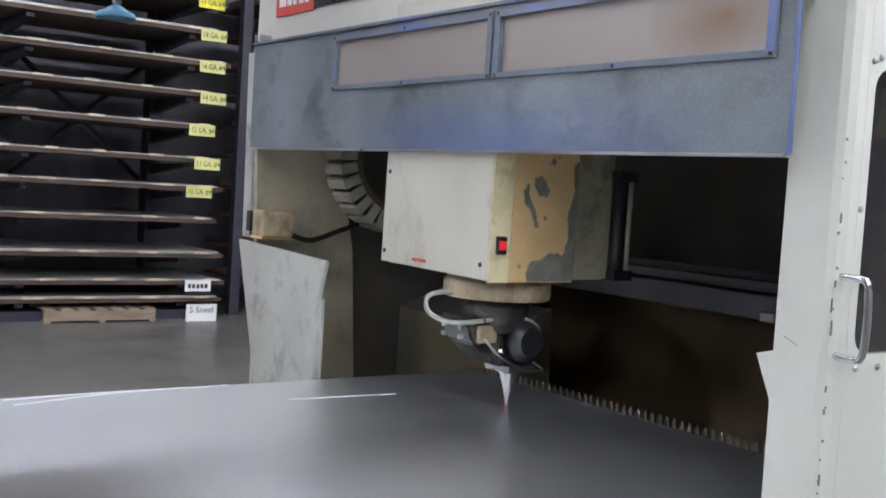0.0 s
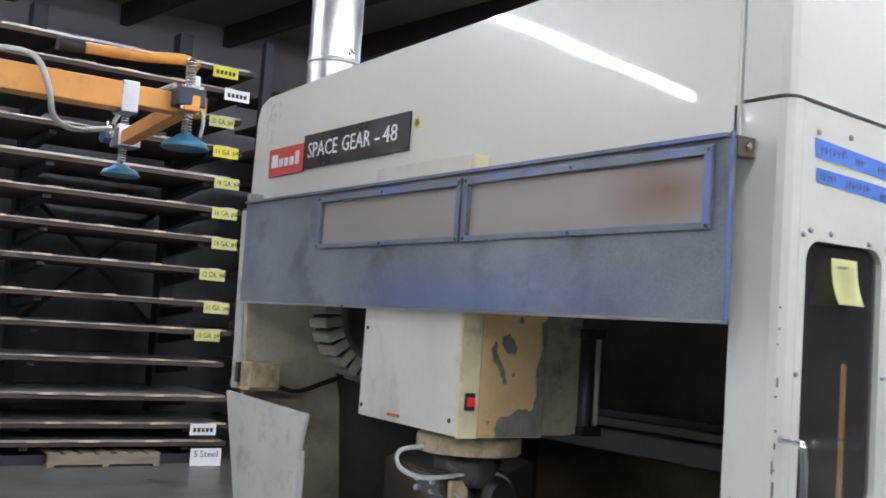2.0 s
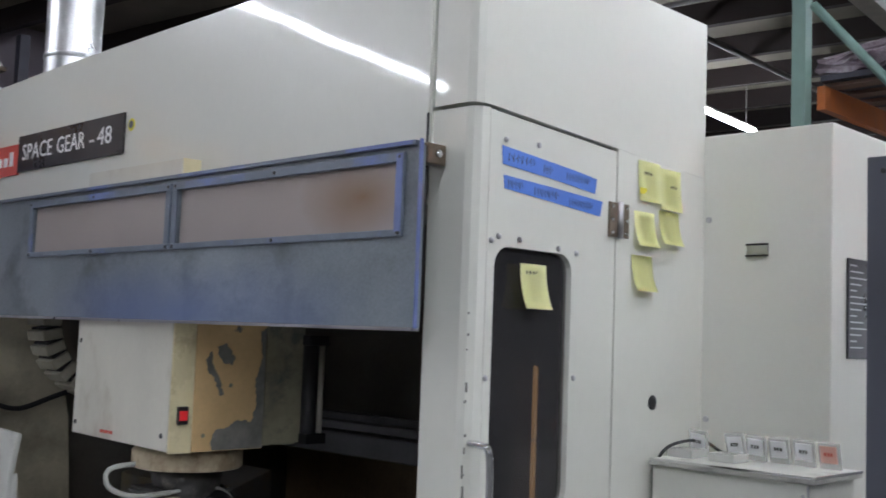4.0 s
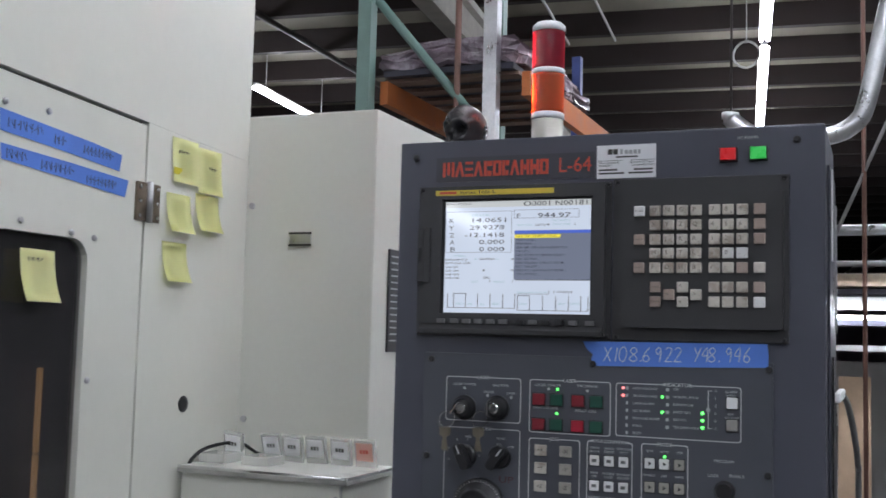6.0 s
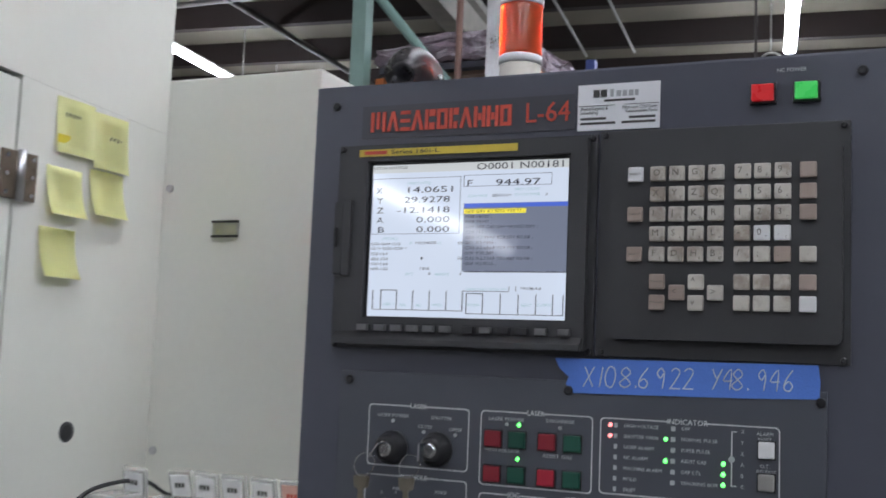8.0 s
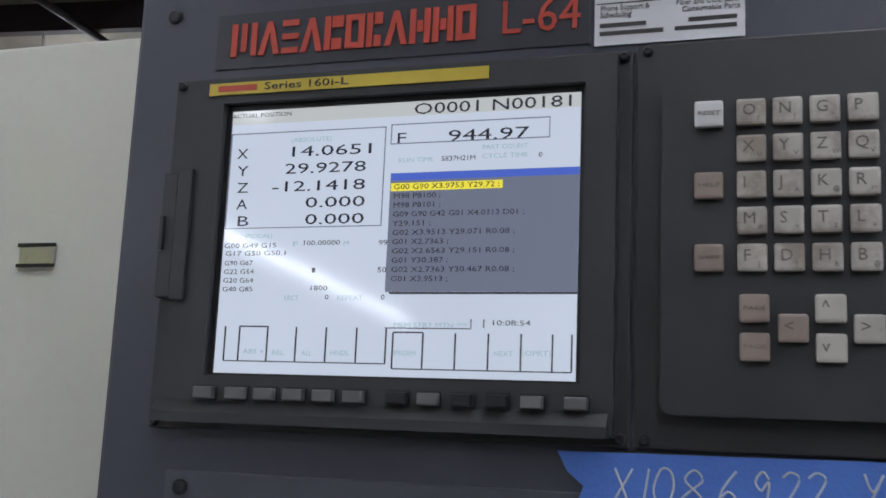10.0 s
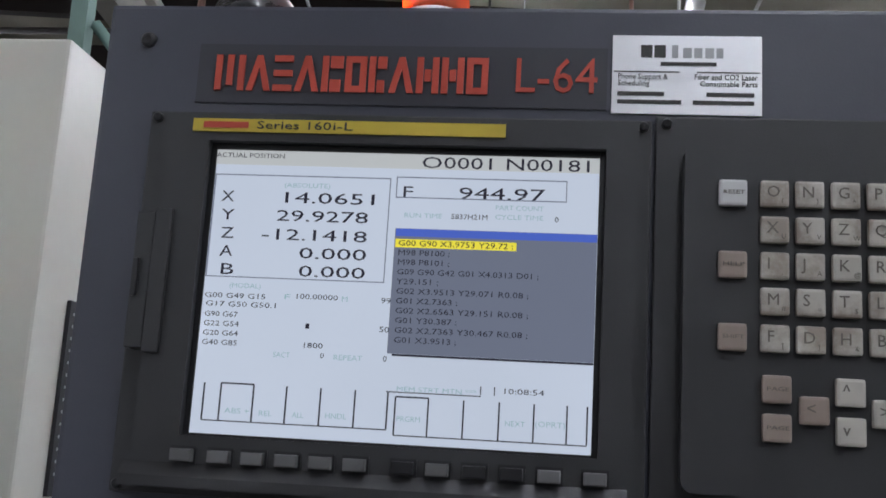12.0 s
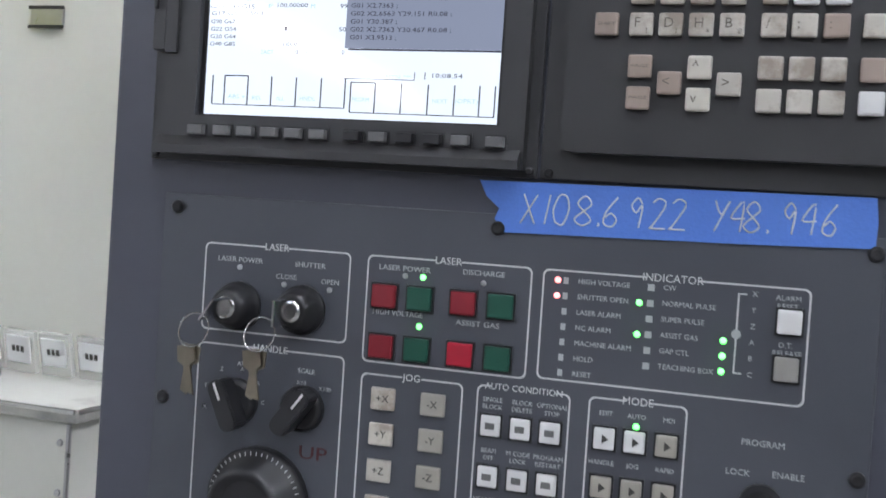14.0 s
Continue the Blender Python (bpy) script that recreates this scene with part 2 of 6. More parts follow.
    "glow_red": mat("red_lamp_glow", (0.5, 0.05, 0.06), 0.4, emit=(1, 0.85, 0.9), strength=150.0),
    "glow_orange": mat("orange_lamp_glow", (0.6, 0.2, 0.05), 0.4, emit=(1, 0.88, 0.75), strength=150.0),
    "lamp_clear": mat("beacon_clear", (0.55, 0.52, 0.46), 0.2, vary=0.1),
    "tube": mat("tube_glow", (0.9, 0.9, 0.9), 0.4, emit=(0.89, 0.935, 1.05), strength=TUBE_GLOW),
    # emission stands in for light showing through a gap; no lamp there
    "slit": mat("amber_gap_glow", (0.6, 0.4, 0.18), 0.5, emit=(1.0, 0.58, 0.24), strength=1.3),
    "chain": mat("chain_grey", (0.30, 0.28, 0.22), 0.5, vary=0.15, scale=20, stain=(0.25, 0.21, 0.15), stain_scale=30, stain_at=0.6),
    # pale base: the rod's bright reflection put into its colour
    "rod_steel": mat("pale_rod_steel", (0.86, 0.82, 0.72), 0.45, metal=0.6, vary=0.08, scale=20),
    "box_grey": mat("inner_box_grey", (0.20, 0.19, 0.175), 0.5, vary=0.2, scale=4, stain=(0.24, 0.19, 0.09), stain_scale=3.5, stain_at=0.55, stain_soft=0.1),
    "beam_steel": mat("cross_beam_steel", (0.17, 0.17, 0.18), 0.4, metal=0.3, vary=0.25, scale=6),
    "title_film": mat("title_film", (0.047, 0.047, 0.058), 0.38, vary=0.05, rough_vary=0.015),
    "label_silver": mat("glossy_label", (0.90, 0.90, 0.92), 0.30, metal=0.25, vary=0.02, rough_vary=0.03),
    "wrist_cast": mat("wrist_casting", (0.055, 0.052, 0.048), 0.38, metal=0.3, vary=0.35, scale=22, stain=(0.16, 0.145, 0.12), stain_scale=26, stain_at=0.62),
    "primer": mat("worn_primer", (0.19, 0.185, 0.165), 0.55, vary=0.3, scale=25, bump=0.3),
    "hinge": mat("hinge_steel", (0.22, 0.18, 0.14), 0.35, metal=0.9, vary=0.2, scale=50),
    "batten": mat("batten_wood", (0.62, 0.52, 0.40), 0.7, vary=0.25, scale=9),
    "back_sheet": mat("backing_sheet", (0.085, 0.08, 0.092), 0.4, metal=0.5, vary=0.35, scale=1.5, stretch=(3, 1, 0.4)),
    "blue_bright": mat("gate_blue_flange", (0.13, 0.17, 0.37), 0.4, vary=0.2, scale=14, stain=(0.2, 0.21, 0.25), stain_scale=12, stain_at=0.62),
    "ring": mat("ring_worn_cream", (0.46, 0.38, 0.25), 0.45, vary=0.15, scale=14, stain=(0.22, 0.15, 0.09), stain_scale=16, stain_at=0.55, stain_soft=0.1),
    "film": mat("film_edge", (0.85, 0.86, 0.88), 0.3),
    "tan_board": mat("leaning_board", (0.42, 0.30, 0.2), 0.7, vary=0.15),
    "marker": mat("marker_dark_red", (0.06, 0.008, 0.012), 0.5),
    "brass": mat("key_brass", (0.24, 0.21, 0.16), 0.35, metal=1.0, vary=0.2, scale=60),
}


# ---- shape helpers ----
def box(bm, x0, x1, y0, y1, z0, z1, bevel=0.0):
    vs = [bm.verts.new((x, y, z)) for x in (x0, x1) for y in (y0, y1) for z in (z0, z1)]
    fs = [bm.faces.new([vs[i] for i in f]) for f in ((0, 1, 3, 2), (4, 6, 7, 5), (0, 4, 5, 1), (2, 3, 7, 6), (0, 2, 6, 4), (1, 5, 7, 3))]
    if bevel:
        es = {e for f in fs for e in f.edges}
        bmesh.ops.bevel(bm, geom=list(es), offset=bevel, segments=2, profile=0.6, affect="EDGES")
    return bm


def newbox(*a, **k):
    return box(bmesh.new(), *a, **k)


def rod(bm, p0, p1, r, seg=12, r2=None):
    p0, p1 = Vector(p0), Vector(p1)
    q = (p1 - p0).to_track_quat("Z", "Y")
    r2 = r if r2 is None else r2
    rings = []
    for p, rr in ((p0, r), (p1, r2)):
        rings.append([bm.verts.new(p + q @ Vector((rr * math.cos(a), rr * math.sin(a), 0))) for a in (2 * math.pi * i / seg for i in range(seg))])
    for i in range(seg):
        bm.faces.new((rings[0][i], rings[0][(i + 1) % seg], rings[1][(i + 1) % seg], rings[1][i])).smooth = True
    bm.faces.new(rings[0][::-1])
    bm.faces.new(rings[1])
    return bm


def lathe(bm, base, axis, profile, seg=20):
    """profile: pairs of (distance along the axis, radius)."""
    base, q = Vector(base), Vector(axis).to_track_quat("Z", "Y")
    rings = [[bm.verts.new(base + q @ Vector((r * math.cos(a), r * math.sin(a), h))) for a in (2 * math.pi * i / seg for i in range(seg))] for h, r in profile]
    for lo, hi in zip(rings, rings[1:]):
        for i in range(seg):
            bm.faces.new((lo[i], lo[(i + 1) % seg], hi[(i + 1) % seg], hi[i])).smooth = True
    bm.faces.new(rings[0][::-1])
    bm.faces.new(rings[-1])
    return bm


def tube(bm, pts, r, seg=8, smooth=3):
    """A bent round tube through points."""
    pts = [Vector(p) for p in pts]
    path = []
    for i in range(len(pts) - 1):
        a, b, c, d = pts[max(i - 1, 0)], pts[i], pts[i + 1], pts[min(i + 2, len(pts) - 1)]
        for k in range(smooth):
            t = k / smooth
            path.append(0.5 * ((2 * b) + (c - a) * t + (2 * a - 5 * b + 4 * c - d) * t * t + (3 * b - a - 3 * c + d) * t ** 3))
    path.append(pts[-1])
    rings, up = [], Vector((0.13, 0.21, 0.97))
    for i, p in enumerate(path):
        d = (path[min(i + 1, len(path) - 1)] - path[max(i - 1, 0)]).normalized()
        u = d.cross(up).normalized()
        v = d.cross(u)
        rings.append([bm.verts.new(p + r * (u * math.cos(a) + v * math.sin(a))) for a in (2 * math.pi * j / seg for j in range(seg))])
    for lo, hi in zip(rings, rings[1:]):
        for i in range(seg):
            bm.faces.new((lo[i], lo[(i + 1) % seg], hi[(i + 1) % seg], hi[i])).smooth = True
    bm.faces.new(rings[0][::-1])
    bm.faces.new(rings[-1])
    return bm


def prism(bm, poly, axis, a, b, bevel=0.0):
    """A polygon in the plane across an axis ('x': y, z; 'y': x, z; 'z': x, y), from a to b along it."""
    def at(p, h):
        return {"x": (h, p[0], p[1]), "y": (p[0], h, p[1]), "z": (p[0], p[1], h)}[axis]
    lo = [bm.verts.new(at(p, a)) for p in poly]
    hi = [bm.verts.new(at(p, b)) for p in poly]
    n = len(poly)
    fs = [bm.faces.new(lo), bm.faces.new(hi[::-1])] + [bm.faces.new((lo[i], hi[i], hi[(i + 1) % n], lo[(i + 1) % n])) for i in range(n)]
    bmesh.ops.recalc_face_normals(bm, faces=fs)
    if bevel:
        bmesh.ops.bevel(bm, geom=list({e for f in fs for e in f.edges}), offset=bevel, segments=2, affect="EDGES")
    return bm


def rounded(w0, w1, h0, h1, r, n=5):
    """A rectangle with round corners, as a list of points."""
    out = []
    for cx, cy, s in ((w1 - r, h1 - r, 0), (w0 + r, h1 - r, 90), (w0 + r, h0 + r, 180), (w1 - r, h0 + r, 270)):
        out += [(cx + r * math.cos(radians(s + 90 * i / n)), cy + r * math.sin(radians(s + 90 * i / n))) for i in range(n + 1)]
    return out


def part(name, bm, material, parent=None, label=""):
    bmesh.ops.recalc_face_normals(bm, faces=bm.faces)
    me = bpy.data.meshes.new(name)
    bm.to_mesh(me)
    bm.free()
    me.materials.append(material)
    ob = new(name, me)
    if parent:
        ob.parent = parent
        ob.matrix_parent_inverse = parent.matrix_world.inverted() if parent.matrix_world != Matrix() else Matrix()
    if label:
        ob["label"] = label
    return ob


def thing(name, label, category, group="", kind=""):
    return tagged(new(name), label, category, group, kind)


def solid(name, bm, material, label, category, group="", kind=""):
    return tagged(part(name, bm, material), label, category, group, kind)


def setting(name, bm, material, label=""):
    return tagged(part(name, bm, material), label, kind="structure")


def lettering(name, text, size, m, material, parent, width=None, depth=0.0004, align="LEFT", label=""):
    cu = bpy.data.curves.new(name, "FONT")
    cu.body, cu.size, cu.extrude, cu.align_x, cu.align_y, cu.resolution_u = text, size, depth, align, "CENTER", 2
    tmp = bpy.data.objects.new(name, cu)
    me = bpy.data.meshes.new_from_object(tmp)
    bpy.data.objects.remove(tmp)
    if width and len(me.vertices):
        xs = [v.co.x for v in me.vertices]
        me.transform(Matrix.Diagonal((width / (max(xs) - min(xs)), 1, 1, 1)))
    me.transform(m)
    me.materials.append(material)
    ob = new(name, me)
    ob.parent = parent
    if label:
        ob["label"] = label
    return ob


def on_x(x, y, z):
    """A pose on a face that looks towards -x: right is -y, up is z."""
    return Matrix(((0, 0, -1, x), (-1, 0, 0, y), (0, 1, 0, z), (0, 0, 0, 1)))


def on_y(x, y, z):
    """A pose on a face that looks towards -y: right is x, up is z."""
    return Matrix(((1, 0, 0, x), (0, 0, -1, y), (0, 1, 0, z), (0, 0, 0, 1)))


# ---- hall ----
setting("floor", newbox(-26, 62, -9, 13, -0.2, 0), M["concrete"], "worn grey concrete workshop floor")
setting("wall_north", newbox(-26, 62, 13, 13.2, 0, 5.4), M["wall"], "dim mauve-grey hall wall")
setting("wall_south", newbox(-26, 62, -9.2, -9, 0, 5.4), M["white_wall"])
setting("wall_west", newbox(-26.2, -26, -9.2, 13.2, 0, 5.4), M["white_wall"])
setting("wall_east", newbox(62, 62.2, -9.2, 13.2, 0, 5.4), M["wall"], "dim far hall wall")
bm = newbox(-26.2, 62.2, -9.2, 13.2, 5.18, 5.38)
setting("ceiling", bm, M["deck"], "cream roof deck between dark purlins")
# the hall stands a little askew to the machine
SKEW = 6.5
bm = bmesh.new()
for i in range(69):
    x = -28.08 + 1.34 * i
    pb = newbox(x, x + 0.1, -14, 16, 4.92, 5.18)
    pb.transform(pose(0, 0, 0, 0, 0, SKEW))
    me = bpy.data.meshes.new("purlin_tmp")
    pb.to_mesh(me)
    pb.free()
    bm.from_mesh(me)
    bpy.data.meshes.remove(me)
setting("trim", bm, M["beam"], "row of dark wooden roof purlins")
for y in (2.55, -4.5):
    bm = bmesh.new()
    box(bm, -28, 61, y - 0.09, y + 0.09, 4.84, 4.918)
    box(bm, -28, 61, y - 0.012, y + 0.012, 4.54, 4.84)
    box(bm, -28, 61, y - 0.09, y + 0.09, 4.46, 4.54)
    bm.transform(pose(0, 0, 0, 0, 0, SKEW))
    setting("trim", bm, M["girder"], "grey steel roof girder")


def ceiling_light(x, y, turn, z=4.5, long=2.4):
    t = thing("ceiling_light", "lit white fluorescent strip light hung under the roof", "ceiling light", "strip lights in the hall")
    m = pose(x, y, z, 0, 0, turn)

    def add(nm, bm, mt):
        bm.transform(m)
        part(nm, bm, mt, t)
    add("housing", newbox(0, long, -0.03, 0.03, 0.02, 0.06, bevel=0.006), M["white"])
    for s in (-0.032, 0.032):
        add("tube", rod(bmesh.new(), (0.02, s, 0), (long - 0.02, s, 0), 0.019, 10), M["tube"])
    for xx in (0.3, long - 0.3):
        add("hanger", rod(bmesh.new(), (xx, 0, 0.06), (xx, 0, 0.68), 0.006, 6), M["pipe"])


def light_row(x0, y0, turn, starts):
    c, s = math.cos(radians(turn)), math.sin(radians(turn))
    for d in starts:
        ceiling_light(x0 + d * c, y0 + d * s, turn)


# start 1.0 is out of view, added to brighten the steel sheet
light_row(0, 5.6, SKEW, (-6.5, -1.5, 1.0, 3.5, 8.85, 11.5, 16.5))
# starts 1.2 and 3.9 are unseen, added to light console and tower side
light_row(0, -0.36, SKEW, (-7.5, -5.0, -1.5, 1.2, 3.9, 8.8, 11.45, 14.0, 16.6, 19.2))
light_row(-2.4, 7.95, 167, (-1.52, 0.98, 3.48))
light_row(-9.6, 8.2, 174, (0.0, 2.5, 5.0, 7.5, 10.0, 12.5))
# unseen row on the -y side, added as fill light
light_row(0, -3.8, SKEW, (-6.0, -3.5, -1.0, 1.5, 4.0, 8.0, 13.0))


# ---- laser cutting machine ----
HX = 1.533            # front of the hood and the tower
machine = thing("laser_cutting_machine", "large pale grey laser cutting machine with an open work bay", "machine")

# hood: front skin, roof, left end
bm = prism(bmesh.new(), [(1.128, 1.80), (3.135, 1.80), (3.125, 2.10), (3.10, 2.150), (3.05, 2.166), (2.6, 2.180), (1.128, 2.196)], "x", HX, HX + 0.03, bevel=0.004)
part("hood_front", bm, M["machine"], machine)
part("hood_roof", prism(bmesh.new(), [(1.128, 2.176), (1.128, 2.196), (2.6, 2.180), (3.05, 2.166), (3.12, 2.11), (3.10, 2.10), (3.04, 2.146), (2.6, 2.160)], "x", HX + 0.031, 2.25), M["machine"], machine)
part("end_wall_rear", newbox(2.2505, 3.24, 3.09, 3.125, 0.0, 1.84), M["machine"], machine)
part("end_wall", newbox(HX + 0.031, 2.25, 3.09, 3.125, 0.0, 2.10), M["machine"], machine)
part("end_lining", prism(bmesh.new(), [(1.49, 1.80), (1.79, 1.80), (1.79, 1.53), (1.86, 1.20), (1.95, 0.0), (1.56, 0.0), (1.52, 1.2)], "y", 3.03, 3.052), M["cream_in"], machine, "cream inner lining panel, oil stained")
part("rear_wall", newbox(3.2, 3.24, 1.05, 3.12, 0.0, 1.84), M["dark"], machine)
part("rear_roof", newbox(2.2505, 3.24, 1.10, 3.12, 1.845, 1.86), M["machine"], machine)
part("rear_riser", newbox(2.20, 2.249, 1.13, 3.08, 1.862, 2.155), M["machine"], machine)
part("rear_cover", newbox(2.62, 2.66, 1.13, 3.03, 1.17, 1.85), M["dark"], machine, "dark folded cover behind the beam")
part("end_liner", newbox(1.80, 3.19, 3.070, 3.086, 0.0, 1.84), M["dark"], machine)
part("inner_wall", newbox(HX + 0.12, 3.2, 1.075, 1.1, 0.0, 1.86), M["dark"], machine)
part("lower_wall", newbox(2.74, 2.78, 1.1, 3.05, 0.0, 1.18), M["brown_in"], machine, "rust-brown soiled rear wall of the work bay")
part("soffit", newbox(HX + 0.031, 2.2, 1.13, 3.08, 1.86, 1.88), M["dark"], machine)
bm = newbox(2.35, 2.5, 1.13, 3.03, 1.135, 1.20, bevel=0.006)
box(bm, 2.32, 2.38, 1.13, 3.03, 1.215, 1.235)
box(bm, 2.42, 2.46, 1.13, 3.03, 1.20, 1.25)
part("cross_beam", bm, M["beam_steel"], machine, "dark steel cross beam with rails")
part("rail_stop", newbox(2.318, 2.349, 1.728, 1.769, 1.134, 1.160, bevel=0.004), M["white"], machine)
part("inner_apron", prism(bmesh.new(), [(2.05, 0.2), (2.05, 1.02), (2.22, 1.08), (2.25, 0.2)], "y", 2.45, 3.02), M["box_grey"], machine)

# left front upright and the splash fin
bm = prism(bmesh.new(), [(3.06, 1.235), (3.105, 1.235), (3.125, 1.80), (3.055, 1.80)], "x", 1.505, HX + 0.03)
part("left_jamb", bm, M["machine_grimy"], machine)
bm = prism(bmesh.new(), [(3.01, 1.232), (2.47, 1.214), (2.505, 1.11), (2.515, 0.55), (2.80, 0.55), (2.86, 0.83)], "x", 1.448, 1.462, bevel=0.003)
box(bm, 1.462, 1.472, 2.506, 2.512, 0.55, 1.11)
part("splash_fin", bm, M["machine_grimy"], machine, "scratched grey sheet metal splash fin")
bm = newbox(1.47, 1.56, 2.60, 3.0, 0.0, 0.56)
part("fin_foot", bm, M["machine_grimy"], machine)

# right front column and the tower with its door
bm = prism(bmesh.new(), [(1.542, 1.135), (1.542, 1.050), (1.546, 1.036), (1.556, 1.026), (1.572, 1.022), (1.572, 1.06), (1.60, 1.06), (1.60, 1.135)], "z", 0.0, 1.884)
part("column", bm, M["machine"], machine, "pale grey column with scuffed corner")
part("column_flap", prism(bmesh.new(), [(1.133, 1.192), (1.17, 1.181), (1.122, 1.074), (1.122, 1.192)], "x", 1.545, 1.555), M["machine"], machine)
part("column_step", newbox(1.546, 1.556, 1.130, 1.142, 1.192, 1.212), M["black"], machine)
bm = prism(bmesh.new(), [(1.538, 1.122), (1.538, 1.045), (1.544, 1.030), (1.556, 1.0225), (1.575, 1.0205), (2.252, 1.0205), (2.252, 1.122)], "z", 1.892, 2.185)
for v in bm.verts:
    if v.co.z < 2.0:
        v.co.z = 1.890 - 0.055 * (v.co.x - 1.538)
part("tower_top", bm, M["machine"], machine)
part("tower_roof", newbox(1.56, 2.25, 1.123, 1.16, 1.80, 2.16), M["machine"], machine)
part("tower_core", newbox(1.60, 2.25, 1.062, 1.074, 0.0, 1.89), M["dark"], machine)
part("tower_seam", newbox(1.60, 1.936, 1.034, 1.06, 1.855, 1.889), M["black"], machine)

door = part("tower_door", bmesh.new(), M["machine"], machine, "tall narrow door with a dark rounded window")
outer = [(1.573, 0.12), (1.934, 0.12), (1.934, 1.8615), (1.573, 1.8815)]
inner = rounded(1.592, 1.803, 1.20, 1.652, 0.035)
bmd = bmesh.new()
for d in (1.022, 1.044):
    vo = [bmd.verts.new((x, d, z)) for x, z in outer]
    vi = [bmd.verts.new((x, d, z)) for x, z in inner]
    es = [bmd.edges.new((v[i], v[(i + 1) % len(v)])) for v in (vo, vi) for i in range(len(v))]
    bmesh.ops.triangle_fill(bmd, edges=es, use_beauty=True)
    if d < 1.03:
        fo, fi = vo, vi
for a, b in ((fo, vo), (fi, vi)):
    for i in range(len(a)):
        bmd.faces.new((a[i], a[(i + 1) % len(a)], b[(i + 1) % len(b)], b[i]))
bmesh.ops.recalc_face_normals(bmd, faces=bmd.faces)
bmd.to_mesh(door.data)
bmd.free()
part("window", prism(bmesh.new(), rounded(1.588, 1.807, 1.196, 1.656, 0.037), "y", 1.034, 1.040), M["door_glass"], door, "dark tinted window")
# solid emissive strips imitate light through a gap behind the glass
for z0, z1 in ((1.20, 1.318), (1.322, 1.45)):
    part("gap_glow_strip", newbox(1.735, 1.742, 1.0425, 1.049, z0, z1), M["slit"], door, "thin glowing amber strip standing in for a lit gap")
bm = tube(bmesh.new(), [(1.552, 1.026, 1.324), (1.540, 0.990, 1.324), (1.538, 0.972, 1.317), (1.538, 0.968, 1.262), (1.538, 0.972, 1.207), (1.540, 0.990, 1.200), (1.552, 1.026, 1.200)], 0.006, 10, 4)
part("handle", bm, M["chrome"], door, "chrome pull handle")
SCREWS = [(1.612, 1.835), (1.70, 1.838), (1.60, 1.668), (1.655, 1.667), (1.762, 1.660), (1.815, 1.656), (1.578, 1.43), (1.815, 1.43), (1.60, 1.178), (1.66, 1.178), (1.74, 1.178), (1.582, 1.66)]
for x, z in SCREWS:
    part("screw", lathe(bmesh.new(), (x, 1.022, z), (0, -1, 0), [(0, 0.0055), (0.003, 0.005), (0.005, 0.002)], 8), M["steel"], door)
part("side_panel", prism(bmesh.new(), [(1.938, 0.12), (2.252, 0.12), (2.252, 1.8503), (1.938, 1.8676)], "y", 1.0205, 1.05), M["machine"], machine)
hinge = part("hinge", newbox(1.911, 1.938, 1.017, 1.0235, 1.697, 1.763, bevel=0.001), M["hinge"], machine, "dull steel hinge")
part("leaf", newbox(1.946, 1.973, 1.017, 1.0235, 1.697, 1.763, bevel=0.001), M["hinge"], hinge)
part("knuckle", rod(bmesh.new(), (1.942, 1.015, 1.695), (1.942, 1.015, 1.765), 0.006, 10), M["steel"], hinge)
for x in (1.919, 1.965):
    for z in (1.705, 1.73, 1.755):
        part("screw", lathe(bmesh.new(), (x, 1.017, z), (0, -1, 0), [(0, 0.004), (0.002, 0.003)], 8), M["chrome"], hinge)
part("plug", lathe(bmesh.new(), (2.071, 1.024, 1.381), (0, -1, 0), [(0, 0.016), (0.004, 0.015), (0.005, 0.009)], 16), M["black"], machine, "black rubber hole plug")

# lift gate
gate = thing("lift_gate", "worn blue steel lift gate with two cloudy windows", "gate")
GX = 1.475
bm = bmesh.new()
ys, zs = [1.088, 1.140, 1.825, 1.870, 2.515, 3.02], [1.509, 1.672, 1.787, 1.812]
for i in range(5):
    for j in range(3):
        if j == 1 and i in (1, 3):
            continue
        box(bm, GX, GX + 0.012, ys[i], ys[i + 1], zs[j], zs[j + 1])
bmesh.ops.remove_doubles(bm, verts=bm.verts, dist=0.0002)
part("gate_skin", bm, M["blue"], gate)
for y0, y1 in ((1.140, 1.825), (1.870, 2.515)):
    part("window", newbox(GX + 0.006, GX + 0.014, y0 - 0.005, y1 + 0.005, 1.667, 1.792), M["poly"], gate, "cloudy stained plastic window")
    bm = bmesh.new()
    box(bm, GX - 0.006, GX - 0.0005, y0 - 0.018, y1 + 0.018, 1.787, 1.803, bevel=0.001)
    box(bm, GX - 0.006, GX - 0.0005, y0 - 0.018, y1 + 0.018, 1.660, 1.672, bevel=0.001)
    box(bm, GX - 0.006, GX - 0.0005, y0 - 0.018, y0, 1.6722, 1.7868, bevel=0.001)
    box(bm, GX - 0.006, GX - 0.0005, y1, y1 + 0.018, 1.6722, 1.7868, bevel=0.001)
    part("window_frame", bm, M["blue_edge"], gate)
    for y in (y0 - 0.009, (y0 + y1) / 2, y1 + 0.009):
        for z in (1.666, 1.795):
            part("rivet", lathe(bmesh.new(), (GX - 0.006, y, z), (-1, 0, 0), [(0, 0.004), (0.002, 0.003)], 8), M["black"], gate)
part("top_flange", newbox(GX - 0.008, GX + 0.014, 1.094, 3.02, 1.8122, 1.820, bevel=0.001), M["blue_edge"], gate)
part("end_flange", newbox(GX - 0.004, GX + 0.003, 1.084, 1.0878, 1.507, 1.822, bevel=0.001), M["blue_bright"], gate)
part("bottom_lip", newbox(GX - 0.002, GX + 0.014, 1.092, 3.02, 1.503, 1.5085), M["steel"], gate)
